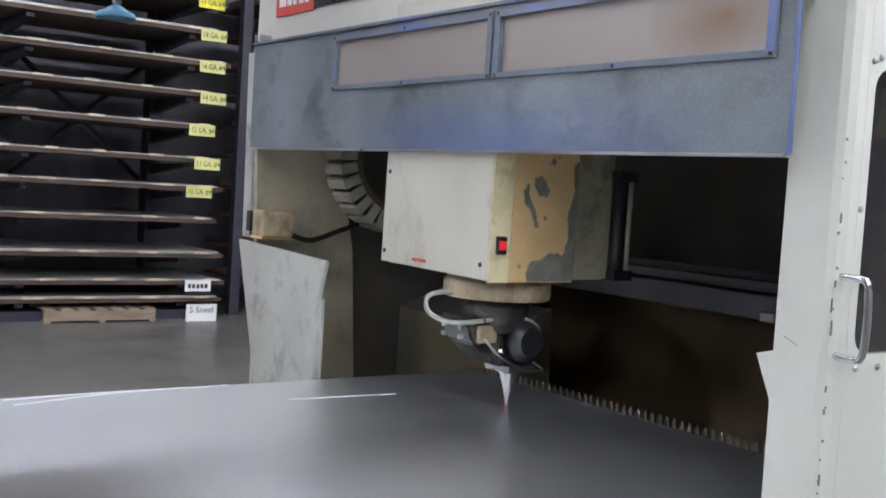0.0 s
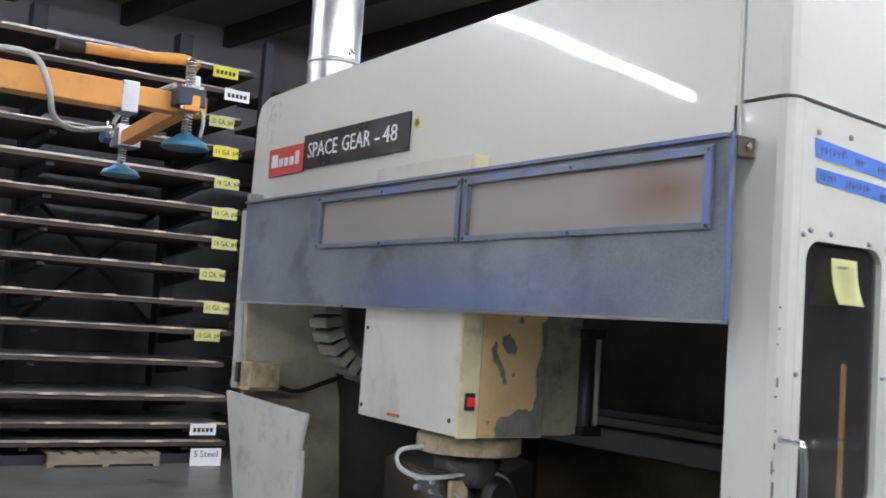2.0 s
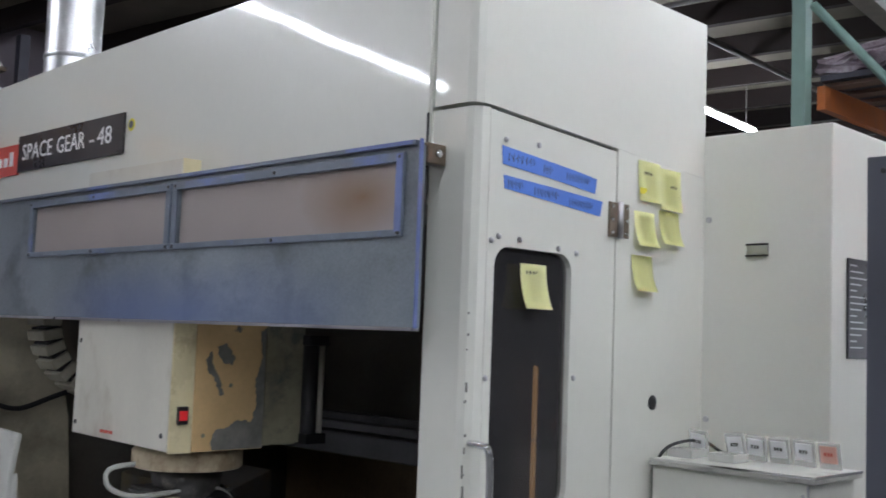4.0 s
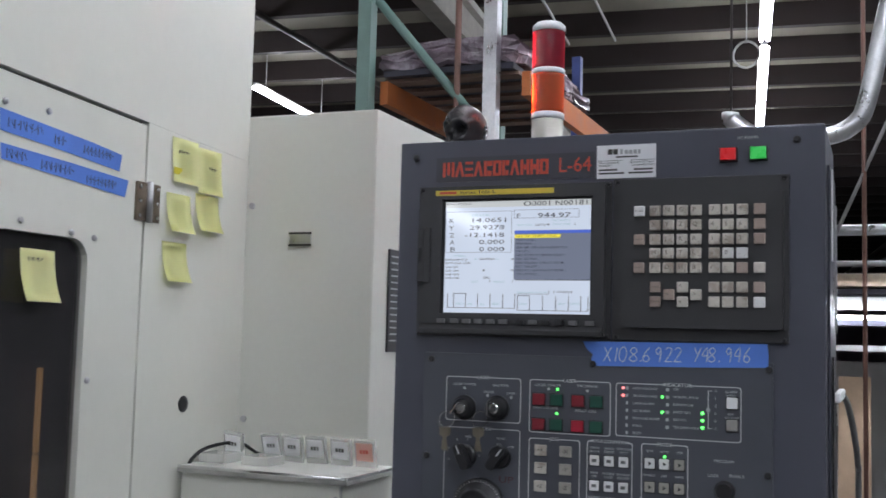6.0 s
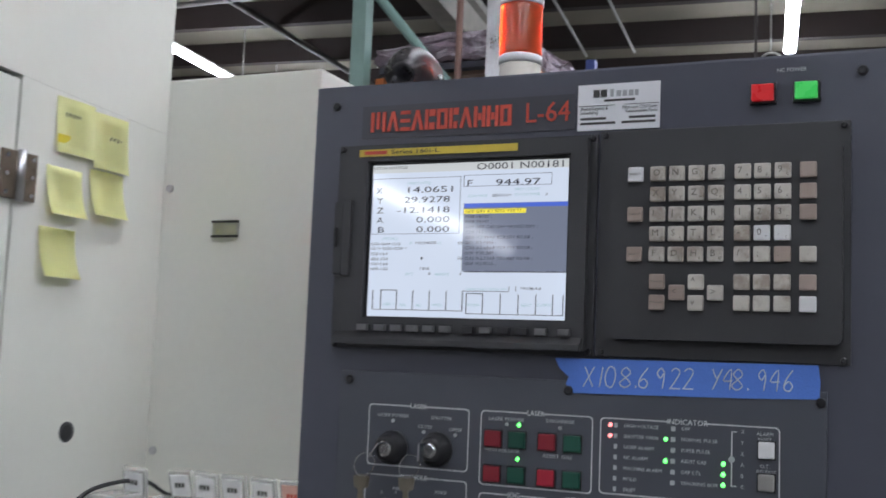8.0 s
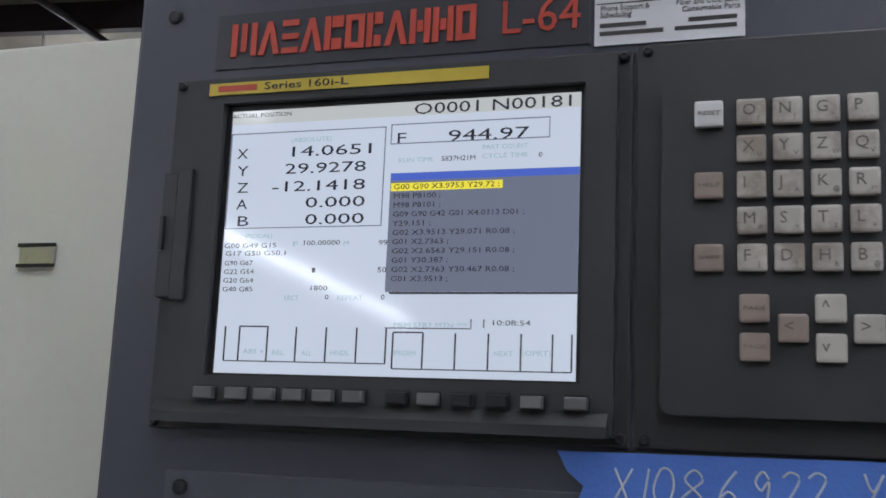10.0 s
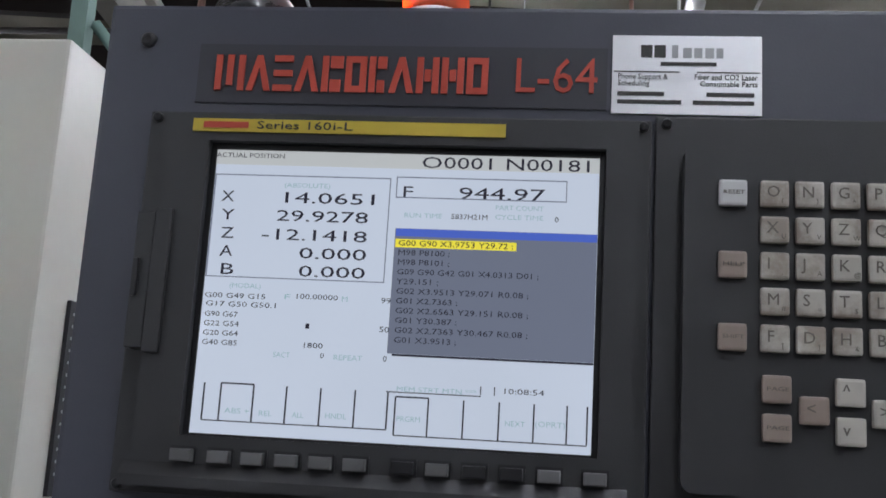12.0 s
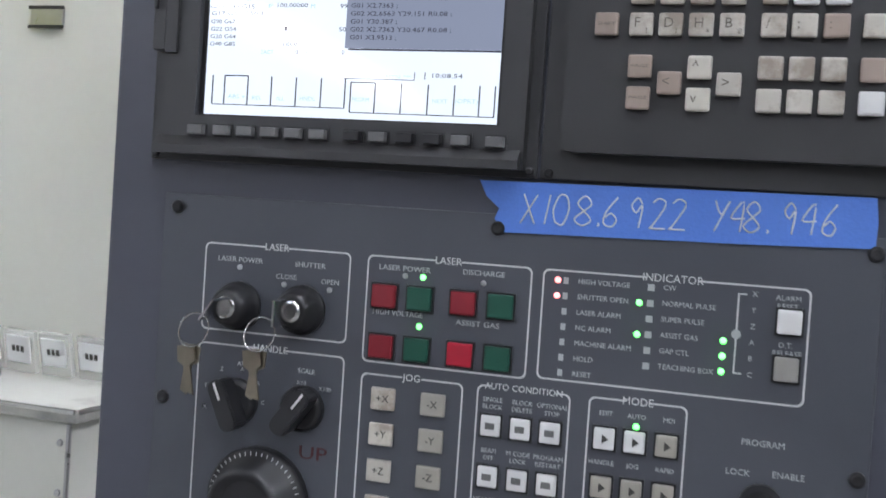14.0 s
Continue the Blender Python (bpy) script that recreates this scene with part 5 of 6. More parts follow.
frame_line(0.300, 0.4075, 1.4005, 1.460, "LASER")
frame_line(0.179, 0.2885, 1.3905, 1.460, "LASER")
frame_line(0.016, 0.1725, 1.392, 1.460, "INDICATOR")
frame_line(0.300, 0.4085, 1.14, 1.392, "HANDLE")
frame_line(0.2185, 0.288, 1.16, 1.3835, "JOG")
frame_line(0.150, 0.2095, 1.16, 1.3845, "AUTO CONDITION")
frame_line(0.080, 0.139, 1.20, 1.385, "MODE")
cap("LASER POWER", 0.3975, 1.4495, width=0.0335)
cap("SHUTTER", 0.340, 1.4495, width=0.022)
cap("CLOSE", 0.3535, 1.4405, width=0.015)
cap("OPEN", 0.3205, 1.4395, width=0.0125)
cap("LASER POWER", 0.2805, 1.4525, width=0.035)
cap("DISCHARGE", 0.2240, 1.4535, width=0.027)
cap("HIGH VOLTAGE", 0.2830, 1.4235, width=0.034)
cap("ASSIST GAS", 0.2265, 1.4215, width=0.0285)
for i, (a, b) in enumerate((("HIGH VOLTAGE", "CW"), ("SHUTTER OPEN", "NORMAL PULSE"), ("LASER ALARM", "SUPER PULSE"), ("NC ALARM", "ASSIST GAS"), ("MACHINE ALARM", "GAP CTL"), ("HOLD", "TEACHING BOX"), ("RESET", ""))):
    z = 1.4535 - 0.0094 * i
    cap(a, 0.1505, z, 0.0044)
    part("pictogram", newbox(PX - 0.0004, PX - 0.0001, 0.1565, 0.1595, z - 0.002, z + 0.002), M["print_dim"], sp)
    if b:
        cap(b, 0.0995, z + 0.0005, 0.0044)
        part("pictogram", newbox(PX - 0.0004, PX - 0.0001, 0.1045, 0.1085, z - 0.002, z + 0.002), M["print_dim"], sp)
for i, s in enumerate("XYZABC"):
    cap(s, 0.0485, 1.4545 - 0.0094 * i, 0.0044)
bm = newbox(PX - 0.0004, PX - 0.0001, 0.0555, 0.0565, 1.4075, 1.4545)
box(bm, PX - 0.0004, PX - 0.0001, 0.0515, 0.0555, 1.4537, 1.4545)
box(bm, PX - 0.0004, PX - 0.0001, 0.0515, 0.0555, 1.4075, 1.4083)
part("print_bracket", bm, M["print"], sp)
part("pictogram", lathe(bmesh.new(), (PX - 0.0005, 0.056, 1.4305), (-1, 0, 0), [(0, 0.0028), (0.0003, 0.0028)], 12), M["print_dim"], sp)
cap("ALARM", 0.0355, 1.4535, 0.0044)
cap("RESET", 0.0345, 1.4487, 0.0044)
cap("O.T.", 0.0325, 1.4265, 0.0044)
cap("RELEASE", 0.0355, 1.4218, 0.0044)
cap("PROGRAM", 0.0365, 1.3685, 0.0052, "CENTER")
cap("LOCK", 0.0565, 1.3505, 0.0052)
cap("ENABLE", 0.0305, 1.3515, 0.0052)
cap("AXIS", 0.3735, 1.3795, 0.0044, "CENTER")
cap("SCALE", 0.3270, 1.3795, 0.0044, "CENTER")
cap("X10", 0.3300, 1.3715, 0.0040, "CENTER")
cap("X100", 0.3130, 1.3690, 0.0040, "CENTER")
for s, a in (("X", 200), ("Y", 160), ("Z", 115), ("A", 75), ("B", 35), ("C", 0)):
    cap(s, 0.380 - 0.0225 * math.cos(radians(a)), 1.355 + 0.0215 * math.sin(radians(a)), 0.0040, "CENTER")
for s, y, z in (("SINGLE", 0.1990, 1.3755), ("BLOCK", 0.1990, 1.3710), ("BLOCK", 0.1800, 1.3755), ("DELETE", 0.1800, 1.3710), ("OPTIONAL", 0.1610, 1.3755), ("STOP", 0.1610, 1.3710), ("BEAM", 0.1995, 1.3435), ("OFF", 0.1995, 1.3390), ("M CODE", 0.1805, 1.3435), ("LOCK", 0.1805, 1.3390), ("PROGRAM", 0.1615, 1.3435), ("RESTART", 0.1615, 1.3390), ("NEAREST", 0.1995, 1.3125), ("CONTROL", 0.1800, 1.3125), ("EDIT", 0.1280, 1.3755), ("AUTO", 0.1095, 1.3755), ("MDI", 0.0905, 1.3755), ("HANDLE", 0.1290, 1.3455), ("JOG", 0.1100, 1.3455), ("RAPID", 0.0910, 1.3455)):
    cap(s, y, z, 0.0040, "CENTER")
lettering("marker_words", "UP", 0.0125, on_x(PX - 0.0003, 0.3295, 1.3255), M["marker"], sp, depth=0.0002, width=0.020)


def led(y, z, mt):
    part("lamp", lathe(bmesh.new(), (PX, y, z), (-1, 0, 0), [(0, 0.0019), (0.0008, 0.0019), (0.0016, 0.001)], 10), M[mt], sp)


for y, z in ((0.250, 1.448), (0.2505, 1.4165), (0.113, 1.444), (0.113, 1.425), (0.063, 1.426), (0.063, 1.417), (0.063, 1.408), (0.1095, 1.3695)):
    led(y, z, "led_green")
for y, z in ((0.163, 1.4535), (0.163, 1.4441)):
    led(y, z, "led_red")
for y, z in ((0.262, 1.448), (0.210, 1.4475), (0.3805, 1.4445), (0.347, 1.4355), (0.314, 1.4345)):
    led(y, z, "print_dim")


def push(y, z, mt, w=0.0145, h=0.0135, name="push_button", well=True):
    b = part(name, newbox(PX - 0.0035, PX - 0.0001, y - w / 2, y + w / 2, z - h / 2, z + h / 2, bevel=0.0014), M[mt], sp)
    if well:
        part("button_rim", newbox(PX - 0.0012, PX - 0.0001, y - w / 2 - 0.0012, y + w / 2 + 0.0012, z - h / 2 - 0.0012, z + h / 2 + 0.0012), M["black"], b)


for z in (1.434, 1.4015):
    for y, mt in ((0.2752, "btn_red"), (0.2512, "btn_green"), (0.2222, "btn_red_bright" if z < 1.41 else "btn_red"), (0.1978, "btn_green")):
        push(y, z, mt, 0.0165, 0.0150)
push(0.027, 1.4402, "key_white", 0.0135, 0.0140)
push(0.027, 1.4130, "key_grey_light", 0.0135, 0.0140)
for z, names in ((1.368, ("+X", "-X")), (1.345, ("+Y", "-Y")), (1.3215, ("+Z", "-Z")), (1.298, ("+A", "-A")), (1.2745, ("+B", "-B"))):
    for y, s, mt in ((0.2712, names[0], "key"), (0.2375, names[1], "key_dim")):
        push(y, z, mt, 0.0165, 0.0145, well=False)
        lettering("legend", s, 0.0068, on_x(PX - 0.0036, y, z), M["ink"], sp, depth=0.0002, align="CENTER")
for z in (1.3595, 1.3275, 1.2955):
    for y in (0.199, 0.180, 0.1613):
        push(y, z, "key_white", 0.0125, 0.0130)
        part("symbol", newbox(PX - 0.0039, PX - 0.0036, y - 0.003, y + 0.003, z - 0.002, z + 0.002), M["key_grey"], sp)
for z in (1.3605, 1.331, 1.3015):
    for y, mt in ((0.128, "key_white"), (0.1098, "key_white"), (0.091, "key_dim")):
        push(y, z, mt if z > 1.35 else "key_dim", 0.0125, 0.0130)
        part("symbol", prism(bmesh.new(), [(y + 0.001, z - 0.0028), (y + 0.001, z + 0.0028), (y - 0.003, z)], "x", PX - 0.0039, PX - 0.0036), M["ink"], sp)


def key_switch(y, z, turn):
    k = part("key_switch", lathe(bmesh.new(), (PX, y, z), (-1, 0, 0), [(0, 0.0165), (0.003, 0.0165), (0.004, 0.0148), (0.010, 0.0148), (0.013, 0.0125), (0.018, 0.0115), (0.019, 0.0085)], 24), M["black"], sp)
    part("lock_core", lathe(bmesh.new(), (PX - 0.0185, y, z), (-1, 0, 0), [(0, 0.0078), (0.002, 0.0074), (0.0024, 0.005)], 18), M["chrome"], k)
    bm = newbox(-0.024, 0.0, -0.0009, 0.0009, -0.0085, 0.0085, bevel=0.0006)
    bm.transform(pose(PX - 0.0195, y, z, turn, 0, 0))
    part("lock_key", bm, M["chrome"], k, "small bright key")
    x = PX - 0.040
    ring = [(x + 0.004 * math.sin(a), y + 0.010 + 0.0105 * math.cos(a), z - 0.014 + 0.0105 * math.sin(a)) for a in (i * math.pi / 9 for i in range(19))]
    part("key_ring", tube(bmesh.new(), ring, 0.0006, 5, 2), M["chrome"], k)
    for j, (dy, a) in enumerate(((0.010, 8), (0.014, -10))):
        bm = prism(bmesh.new(), [(-0.006, 0), (0.006, 0), (0.0065, -0.010), (0.003, -0.013), (0.003, -0.030), (-0.002, -0.032), (-0.002, -0.013), (-0.0065, -0.010)], "x", -0.0006, 0.0006)
        bm.transform(pose(x - 0.002 * j, y + dy, z - 0.024, a, 0, 0))
        part("spare_key", bm, M["brass"], k, "dull brass spare key")


key_switch(0.3795, 1.4185, 35)
key_switch(0.3325, 1.4200, 0)
part("key_switch", lathe(bmesh.new(), (PX, 0.0355, 1.333), (-1, 0, 0), [(0, 0.0125), (0.004, 0.0125), (0.008, 0.010), (0.012, 0.0095)], 20), M["black"], sp)


def selector(y, z, turn):
    k = part("selector_knob", lathe(bmesh.new(), (PX, y, z), (-1, 0, 0), [(0, 0.0155), (0.004, 0.015), (0.007, 0.0125)], 22), M["black"], sp)
    bm = prism(bmesh.new(), rounded(-0.0065, 0.0065, -0.0175, 0.0175, 0.005, 4), "x", -0.022, -0.0065, bevel=0.001)
    bm.transform(pose(PX, y, z, turn, 0, 0))
    part("grip", bm, M["black"], k)
    bm = newbox(-0.0224, -0.0220, -0.0008, 0.0008, 0.004, 0.0160)
    bm.transform(pose(PX, y, z, turn, 0, 0))
    part("pointer", bm, M["white"], k)


selector(0.3765, 1.354, -24)
selector(0.328, 1.355, 36)
hw = part("hand_wheel", lathe(bmesh.new(), (PX, 0.3555, 1.290), (-1, 0, 0), [(0, 0.036), (0.006, 0.036), (0.008, 0.034), (0.010, 0.028), (0.024, 0.026), (0.027, 0.022), (0.022, 0.017)], 40), M["black"], sp, "black pulse hand wheel")
for i in range(50):
    a = radians(7.2 * i)
    bm = newbox(-0.0085, -0.0080, -0.0003, 0.0003, 0.0305 if i % 5 else 0.0290, 0.0338)
    bm.transform(pose(PX - 0.0004, 0.3555, 1.290, math.degrees(a), 0, 0))
    part("tick", bm, M["print"], hw)

# side of the console
part("hose_strap", newbox(1.90, 2.07, -0.096, -0.087, 1.442, 1.455, bevel=0.003), M["white"], con, "white strap over a hose")
part("side_hose", tube(bmesh.new(), [(2.06, -0.092, 1.448), (2.12, -0.10, 1.42), (2.16, -0.11, 1.34), (2.18, -0.11, 1.2), (2.18, -0.11, 0.0)], 0.0045, 8, 4), M["key_grey"], con)
part("side_black_plate", newbox(1.88, 1.95, -0.0885, -0.0867, 1.2, 1.50), M["black"], con)
part("side_strip", newbox(1.955, 1.966, -0.0895, -0.0867, 1.53, 1.70), M["steel"], con)
part("side_sticker", newbox(1.865, 1.885, -0.0885, -0.0867, 1.62, 1.735), M["white"], con)

# beacon: an added half drum snaps round inside ribbed translucent lenses to imitate blinking
bc = thing("signal_beacon", "stacked signal beacon flashing red and orange", "signal light")
BY, BZX, BR = 0.3265, 2.0, 0.0243
part("base", lathe(bmesh.new(), (BZX, BY, 1.786), (0, 0, 1), [(0, BR + 0.0006), (0.02, BR), (0.06, BR), (0.061, BR - 0.002)], 28), M["lamp_clear"], bc, "pale clear base section")


def beacon_ring(z, h, name="ring"):
    part(name, lathe(bmesh.new(), (BZX, BY, z), (0, 0, 1), [(0, BR), (0.001, BR + 0.0011), (h - 0.001, BR + 0.0011), (h, BR)], 28), M["white"], bc)


def lens(z0, z1, mt, name):
    """A ribbed translucent shell, open at both ends."""
    bm, rings, n, seg = bmesh.new(), [], 15, 32
    prof = [((z1 - z0) * i / n, BR + (0.0005 if i % 2 else 0.0)) for i in range(n + 1)]
    prof += [(h, r - 0.0016) for h, r in prof[::-1]]
    for h, r in prof:
        rings.append([bm.verts.new((BZX + r * math.cos(a), BY + r * math.sin(a), z0 + h)) for a in (2 * math.pi * k / seg for k in range(seg))])
    for lo, hi in zip(rings, rings[1:] + rings[:1]):
        for k in range(seg):
            bm.faces.new((lo[k], lo[(k + 1) % seg], hi[(k + 1) % seg], hi[k])).smooth = True
    part(name, bm, M[mt], bc, "ribbed translucent lens")


beacon_ring(1.848, 0.009)
lens(1.8572, 1.9165, "lamp_orange", "orange_lens")
beacon_ring(1.917, 0.008)
lens(1.9252, 1.983, "lamp_red", "red_lens")
part("cap", lathe(bmesh.new(), (BZX, BY, 1.9832), (0, 0, 1), [(0, BR + 0.001), (0.009, BR + 0.001), (0.014, BR - 0.004), (0.016, 0.008)], 28), M["white"], bc)


def half_drum(z0, z1, r, side):
    """Half of an upright drum about the z axis; side -1 lies towards -x."""
    pts = [(side * r * math.cos(a), r * math.sin(a)) for a in (math.pi * (k / 14 - 0.5) for k in range(15))]
    return prism(bmesh.new(), pts, "z", z0, z1)


rotor = part("blink_shutter", half_drum(0.002, 0.126, 0.0190, 1), M["rotor_dark"], bc, "dull half drum added to hide the lamps")
rotor.location = (BZX, BY, 1.8572)
part("orange_lamp", half_drum(0.006, 0.0545, 0.0090, -1), M["glow_orange"], rotor, "bright orange lamp")
part("red_lamp", half_drum(0.074, 0.1205, 0.0090, -1), M["glow_red"], rotor, "bright red lamp")

# skull ornament: one plain mesh
bm = bmesh.new()
bmesh.ops.create_icosphere(bm, subdivisions=5, radius=1.0)


def dip(d, reach, soft):
    return max(0.0, min(1.0, (reach - d) / soft))


for v in bm.verts:
    c = v.co.copy()
    r = 1.0
    face = c.x < 0.0
    if face:
        for side_ in (-0.38, 0.38):
            r -= 0.60 * dip(math.hypot((c.y - side_) * 0.9, c.z + 0.10), 0.32, 0.09)
            r += 0.07 * dip(math.hypot(c.y - side_ * 1.35, (c.z + 0.46) * 1.6), 0.22, 0.15)
        r -= 0.30 * dip(math.hypot(c.y * 1.9, c.z + 0.46), 0.20, 0.08)
        r += 0.06 * dip(abs(c.z - 0.16), 0.14, 0.10) * dip(abs(c.y), 0.75, 0.2)
        r -= 0.07 * dip(abs(c.z + 0.735), 0.035, 0.03) * dip(abs(c.y), 0.5, 0.1)
        if c.z < -0.58:
            r += 0.20 + 0.03 * math.sin(c.y * 34)
    else:
        r -= 0.38 * dip(c.z + 0.95, 0.55, 0.35) if c.z < -0.40 else 0.0
    temple = 0.13 * dip(math.hypot(c.x + 0.35, c.z + 0.15), 0.42, 0.3) if abs(c.y) > 0.55 else 0.0
    r -= temple
    k = 1 - 0.50 * max(0, -c.z - 0.1)
    v.co = Vector((c.x * (1.22 if c.x > 0 else 1.0), c.y * 0.80 * k, c.z * 0.98)) * r
for f in bm.faces:
    f.smooth = True
bmesh.ops.scale(bm, vec=(0.036, 0.040, 0.041), verts=bm.verts)
low = min(v.co.z for v in bm.verts)
bm.transform(pose(1.985, 0.456, 1.786 - low, 0, 0, -16))
solid("skull_ornament", bm, M["skull"], "small glossy black skull ornament on the console", "ornament")


# ---- exhaust duct behind the hood ----
duct = thing("exhaust_duct", "shiny galvanised exhaust duct rising behind the machine", "duct")
bm = rod(bmesh.new(), (2.36, 4.2, 0.0), (2.36, 4.2, 5.18), 0.118, 24)
part("pipe", bm, M["galv"], duct)
for z in (2.62, 3.5, 4.4):
    part("band", lathe(bmesh.new(), (2.36, 4.2, z), (0, 0, 1), [(0, 0.119), (0.003, 0.123), (0.018, 0.123), (0.021, 0.119)], 24), M["galv"], duct)

# ---- sheet rack ----
RY = 9.8


rack = thing("sheet_rack", "dark cantilever rack stacked with boards of sheet steel", "rack")
for x in (2.55, 4.05):
    part("upright", newbox(x - 0.07, x + 0.07, RY + 1.0, RY + 1.2, 0.0, 4.4), M["rack_dark"], rack)
part("brace", rod(bmesh.new(), (2.55, RY + 1.1, 1.2), (4.05, RY + 1.1, 2.6), 0.03, 6), M["rack_dark"], rack)
part("brace", rod(bmesh.new(), (4.05, RY + 1.1, 1.2), (2.55, RY + 1.1, 2.6), 0.03, 6), M["rack_dark"], rack)
part("foot", newbox(2.3, 4.3, RY + 0.1, RY + 1.3, 0.0, 0.09), M["rack_dark"], rack)
LEVELS = [(3.89, "steel"), (3.66, "board"), (3.40, "board"), (3.09, "board"), (2.80, "steel"), (2.50, "board"), (2.20, "board"), (1.89, "board"), (1.57, "board"), (1.30, "board"), (0.99, "board"), (0.655, "steel"), (0.40, "board"), (0.225, "steel")]
rnd = random.Random(5)
for k, (z, sort) in enumerate(LEVELS):
    for x in (2.55, 4.05):
        part("arm", prism(bmesh.new(), [(RY + 0.12, z - 0.10), (RY + 1.0, z - 0.19), (RY + 1.0, z - 0.085), (RY + 0.12, z - 0.065)], "x", x - 0.035, x + 0.035), M["rack_dark"], rack)
    x0, x1 = 1.95 + rnd.uniform(-0.12, 0.12), 4.38 + rnd.uniform(-0.08, 0.08)
    d = rnd.uniform(-0.06, 0.05)
    st = thing("stock_board", "wooden board loaded with thin steel sheets on the rack", "sheet stock", "sheet stock on the rack")
    part("board", newbox(x0, x1, RY + d, RY + 1.2, z - 0.052, z - 0.012), M["board"], st)
    part("sheet", newbox(x0 + 0.03, x1 - 0.05, RY + d - 0.012, RY + 1.15, z - 0.0115, z + (0.0 if sort == "board" else 0.010)), M["stock"], st)
    for i in range(5):
        x = x0 + 0.2 + i * (x1 - x0 - 0.4) / 4 + rnd.uniform(-0.08, 0.08)
        w = rnd.uniform(0.05, 0.11)
        part("batten", newbox(x - w, x + w, RY + d - 0.02, RY + d - 0.0125, z - 0.014, z + 0.006), M["batten"], st)
    if k < 13 and k not in (10, 11):
        tx = 4.15 + rnd.uniform(-0.08, 0.08)
        tagm = M["tag_bright"] if k in (0, 3) else (M["white"] if k in (1, 12) else M["tag_yellow"])
        tg = part("tag", newbox(tx - 0.13, tx + 0.13, RY + d - 0.03, RY + d - 0.022, z - 0.115, z - 0.005), tagm, st, "paper size tag")
        words = {3: "11 GA. #4", 4: "18 GA. #4", 5: "16 GA. #4", 6: "14 GA. #4", 7: "12 GA. #4", 8: "11 GA. #4", 9: "10 GA. #4", 2: "20 GA. #4"}.get(k)
        if words:
            lettering("wording", words, 0.075, on_y(tx - 0.115, RY + d - 0.031, z - 0.062), M["ink"], tg, width=0.23)
        else:
            for i in range(5):
                part("print_bar", newbox(tx - 0.1 + 0.042 * i, tx - 0.07 + 0.042 * i, RY + d - 0.0315, RY + d - 0.0302, z - 0.085, z - 0.045), M["ink"], tg)
tg = solid("paper_sign", newbox(4.03, 4.34, RY - 0.095, RY - 0.085, 0.0, 0.165), M["white"], "white paper sign on the lowest stock", "sign")
lettering("wording", "5", 0.085, on_y(4.06, RY - 0.096, 0.11), M["ink"], tg, width=0.035)
lettering("wording", "Steel", 0.085, on_y(4.12, RY - 0.096, 0.11), M["ink"], tg, width=0.18)


def pallet(x, y, z=0.0, rz=0):
    t = thing("pallet", "rough wooden shipping pallet on the concrete floor", "pallet", "pallets")
    m = pose(x, y, z, 0, 0, rz)
    def add(nm, *d):
        bm = newbox(*d)
        bm.transform(m)
        part(nm, bm, M["wood"], t)
    for yy in (0.0, 0.5, 0.97):
        add("runner", 0, 1.02, yy, yy + 0.04, 0.02, 0.11)
    for xx in (0.0, 0.49, 0.96):
        add("block", xx, xx + 0.06, -0.004, 1.014, 0.0, 0.0198)
    for i in range(7):
        xx = 0.0 + 0.153 * i
        add("deck_board", xx, xx + 0.1, -0.01, 1.02, 0.1102, 0.128)
    return t


pallet(2.73, RY - 0.04)
pallet(1.2, RY - 0.05)

# second rack with boxes behind the machine's end, seen past the hood
side = thing("storage_rack", "dim rack of boards and cartons beyond the sheet rack", "rack")
for k in range(12):
    z = 0.35 + 0.31 * k
    part("shelf", newbox(4.75, 7.6, RY + 0.2, RY + 1.2, z, z + 0.03), M["board"], side)
    part("load", newbox(4.82 + 0.06 * (k % 3), 7.2, RY + 0.25, RY + 1.1, z + 0.031, z + 0.06 + 0.05 * (k % 2)), M["carton"], side)
for x in (4.7, 7.6):
    part("upright", newbox(x - 0.05, x + 0.05, RY + 0.3, RY + 0.4, 0.0, 4.3), M["rack_dark"], side)
part("back", newbox(1.0, 9.0, RY + 1.6, RY + 1.64, 0.0, 3.2), M["back_sheet"], side, "grey sheet steel backing")

# ---- vacuum sheet lifter ----
lift = thing("vacuum_lifter", "orange vacuum sheet lifter with blue suction cups", "lifter")
LY = 3.05
part("arm", newbox(-0.6, 1.06, LY - 0.04, LY + 0.04, 2.045, 2.125, bevel=0.004), M["orange"], lift)
part("arm_end", newbox(1.062, 1.315, LY - 0.034, LY + 0.034, 2.062, 2.122, bevel=0.004), M["orange"], lift)
part("sleeve", newbox(1.05, 1.10, LY - 0.044, LY + 0.044, 2.036, 2.13, bevel=0.003), M["steel"], lift)
part("end_plate", newbox(1.27, 1.315, LY + 0.036, LY + 0.045, 2.09, 2.20, bevel=0.006), M["white"], lift)
bm = tube(bmesh.new(), [(0.93, LY - 0.02, 2.205), (1.10, LY - 0.02, 2.212), (1.23, LY - 0.03, 2.225), (1.265, LY - 0.05, 2.20)], 0.017, 10, 4)
part("bar", bm, M["orange"], lift)
part("grip", rod(bmesh.new(), (0.86, LY - 0.02, 2.202), (0.935, LY - 0.02, 2.206), 0.02, 12), M["rubber"], lift)
part("mast", newbox(-0.62, -0.5, LY - 0.06, LY + 0.06, 2.126, 5.18), M["orange"], lift)


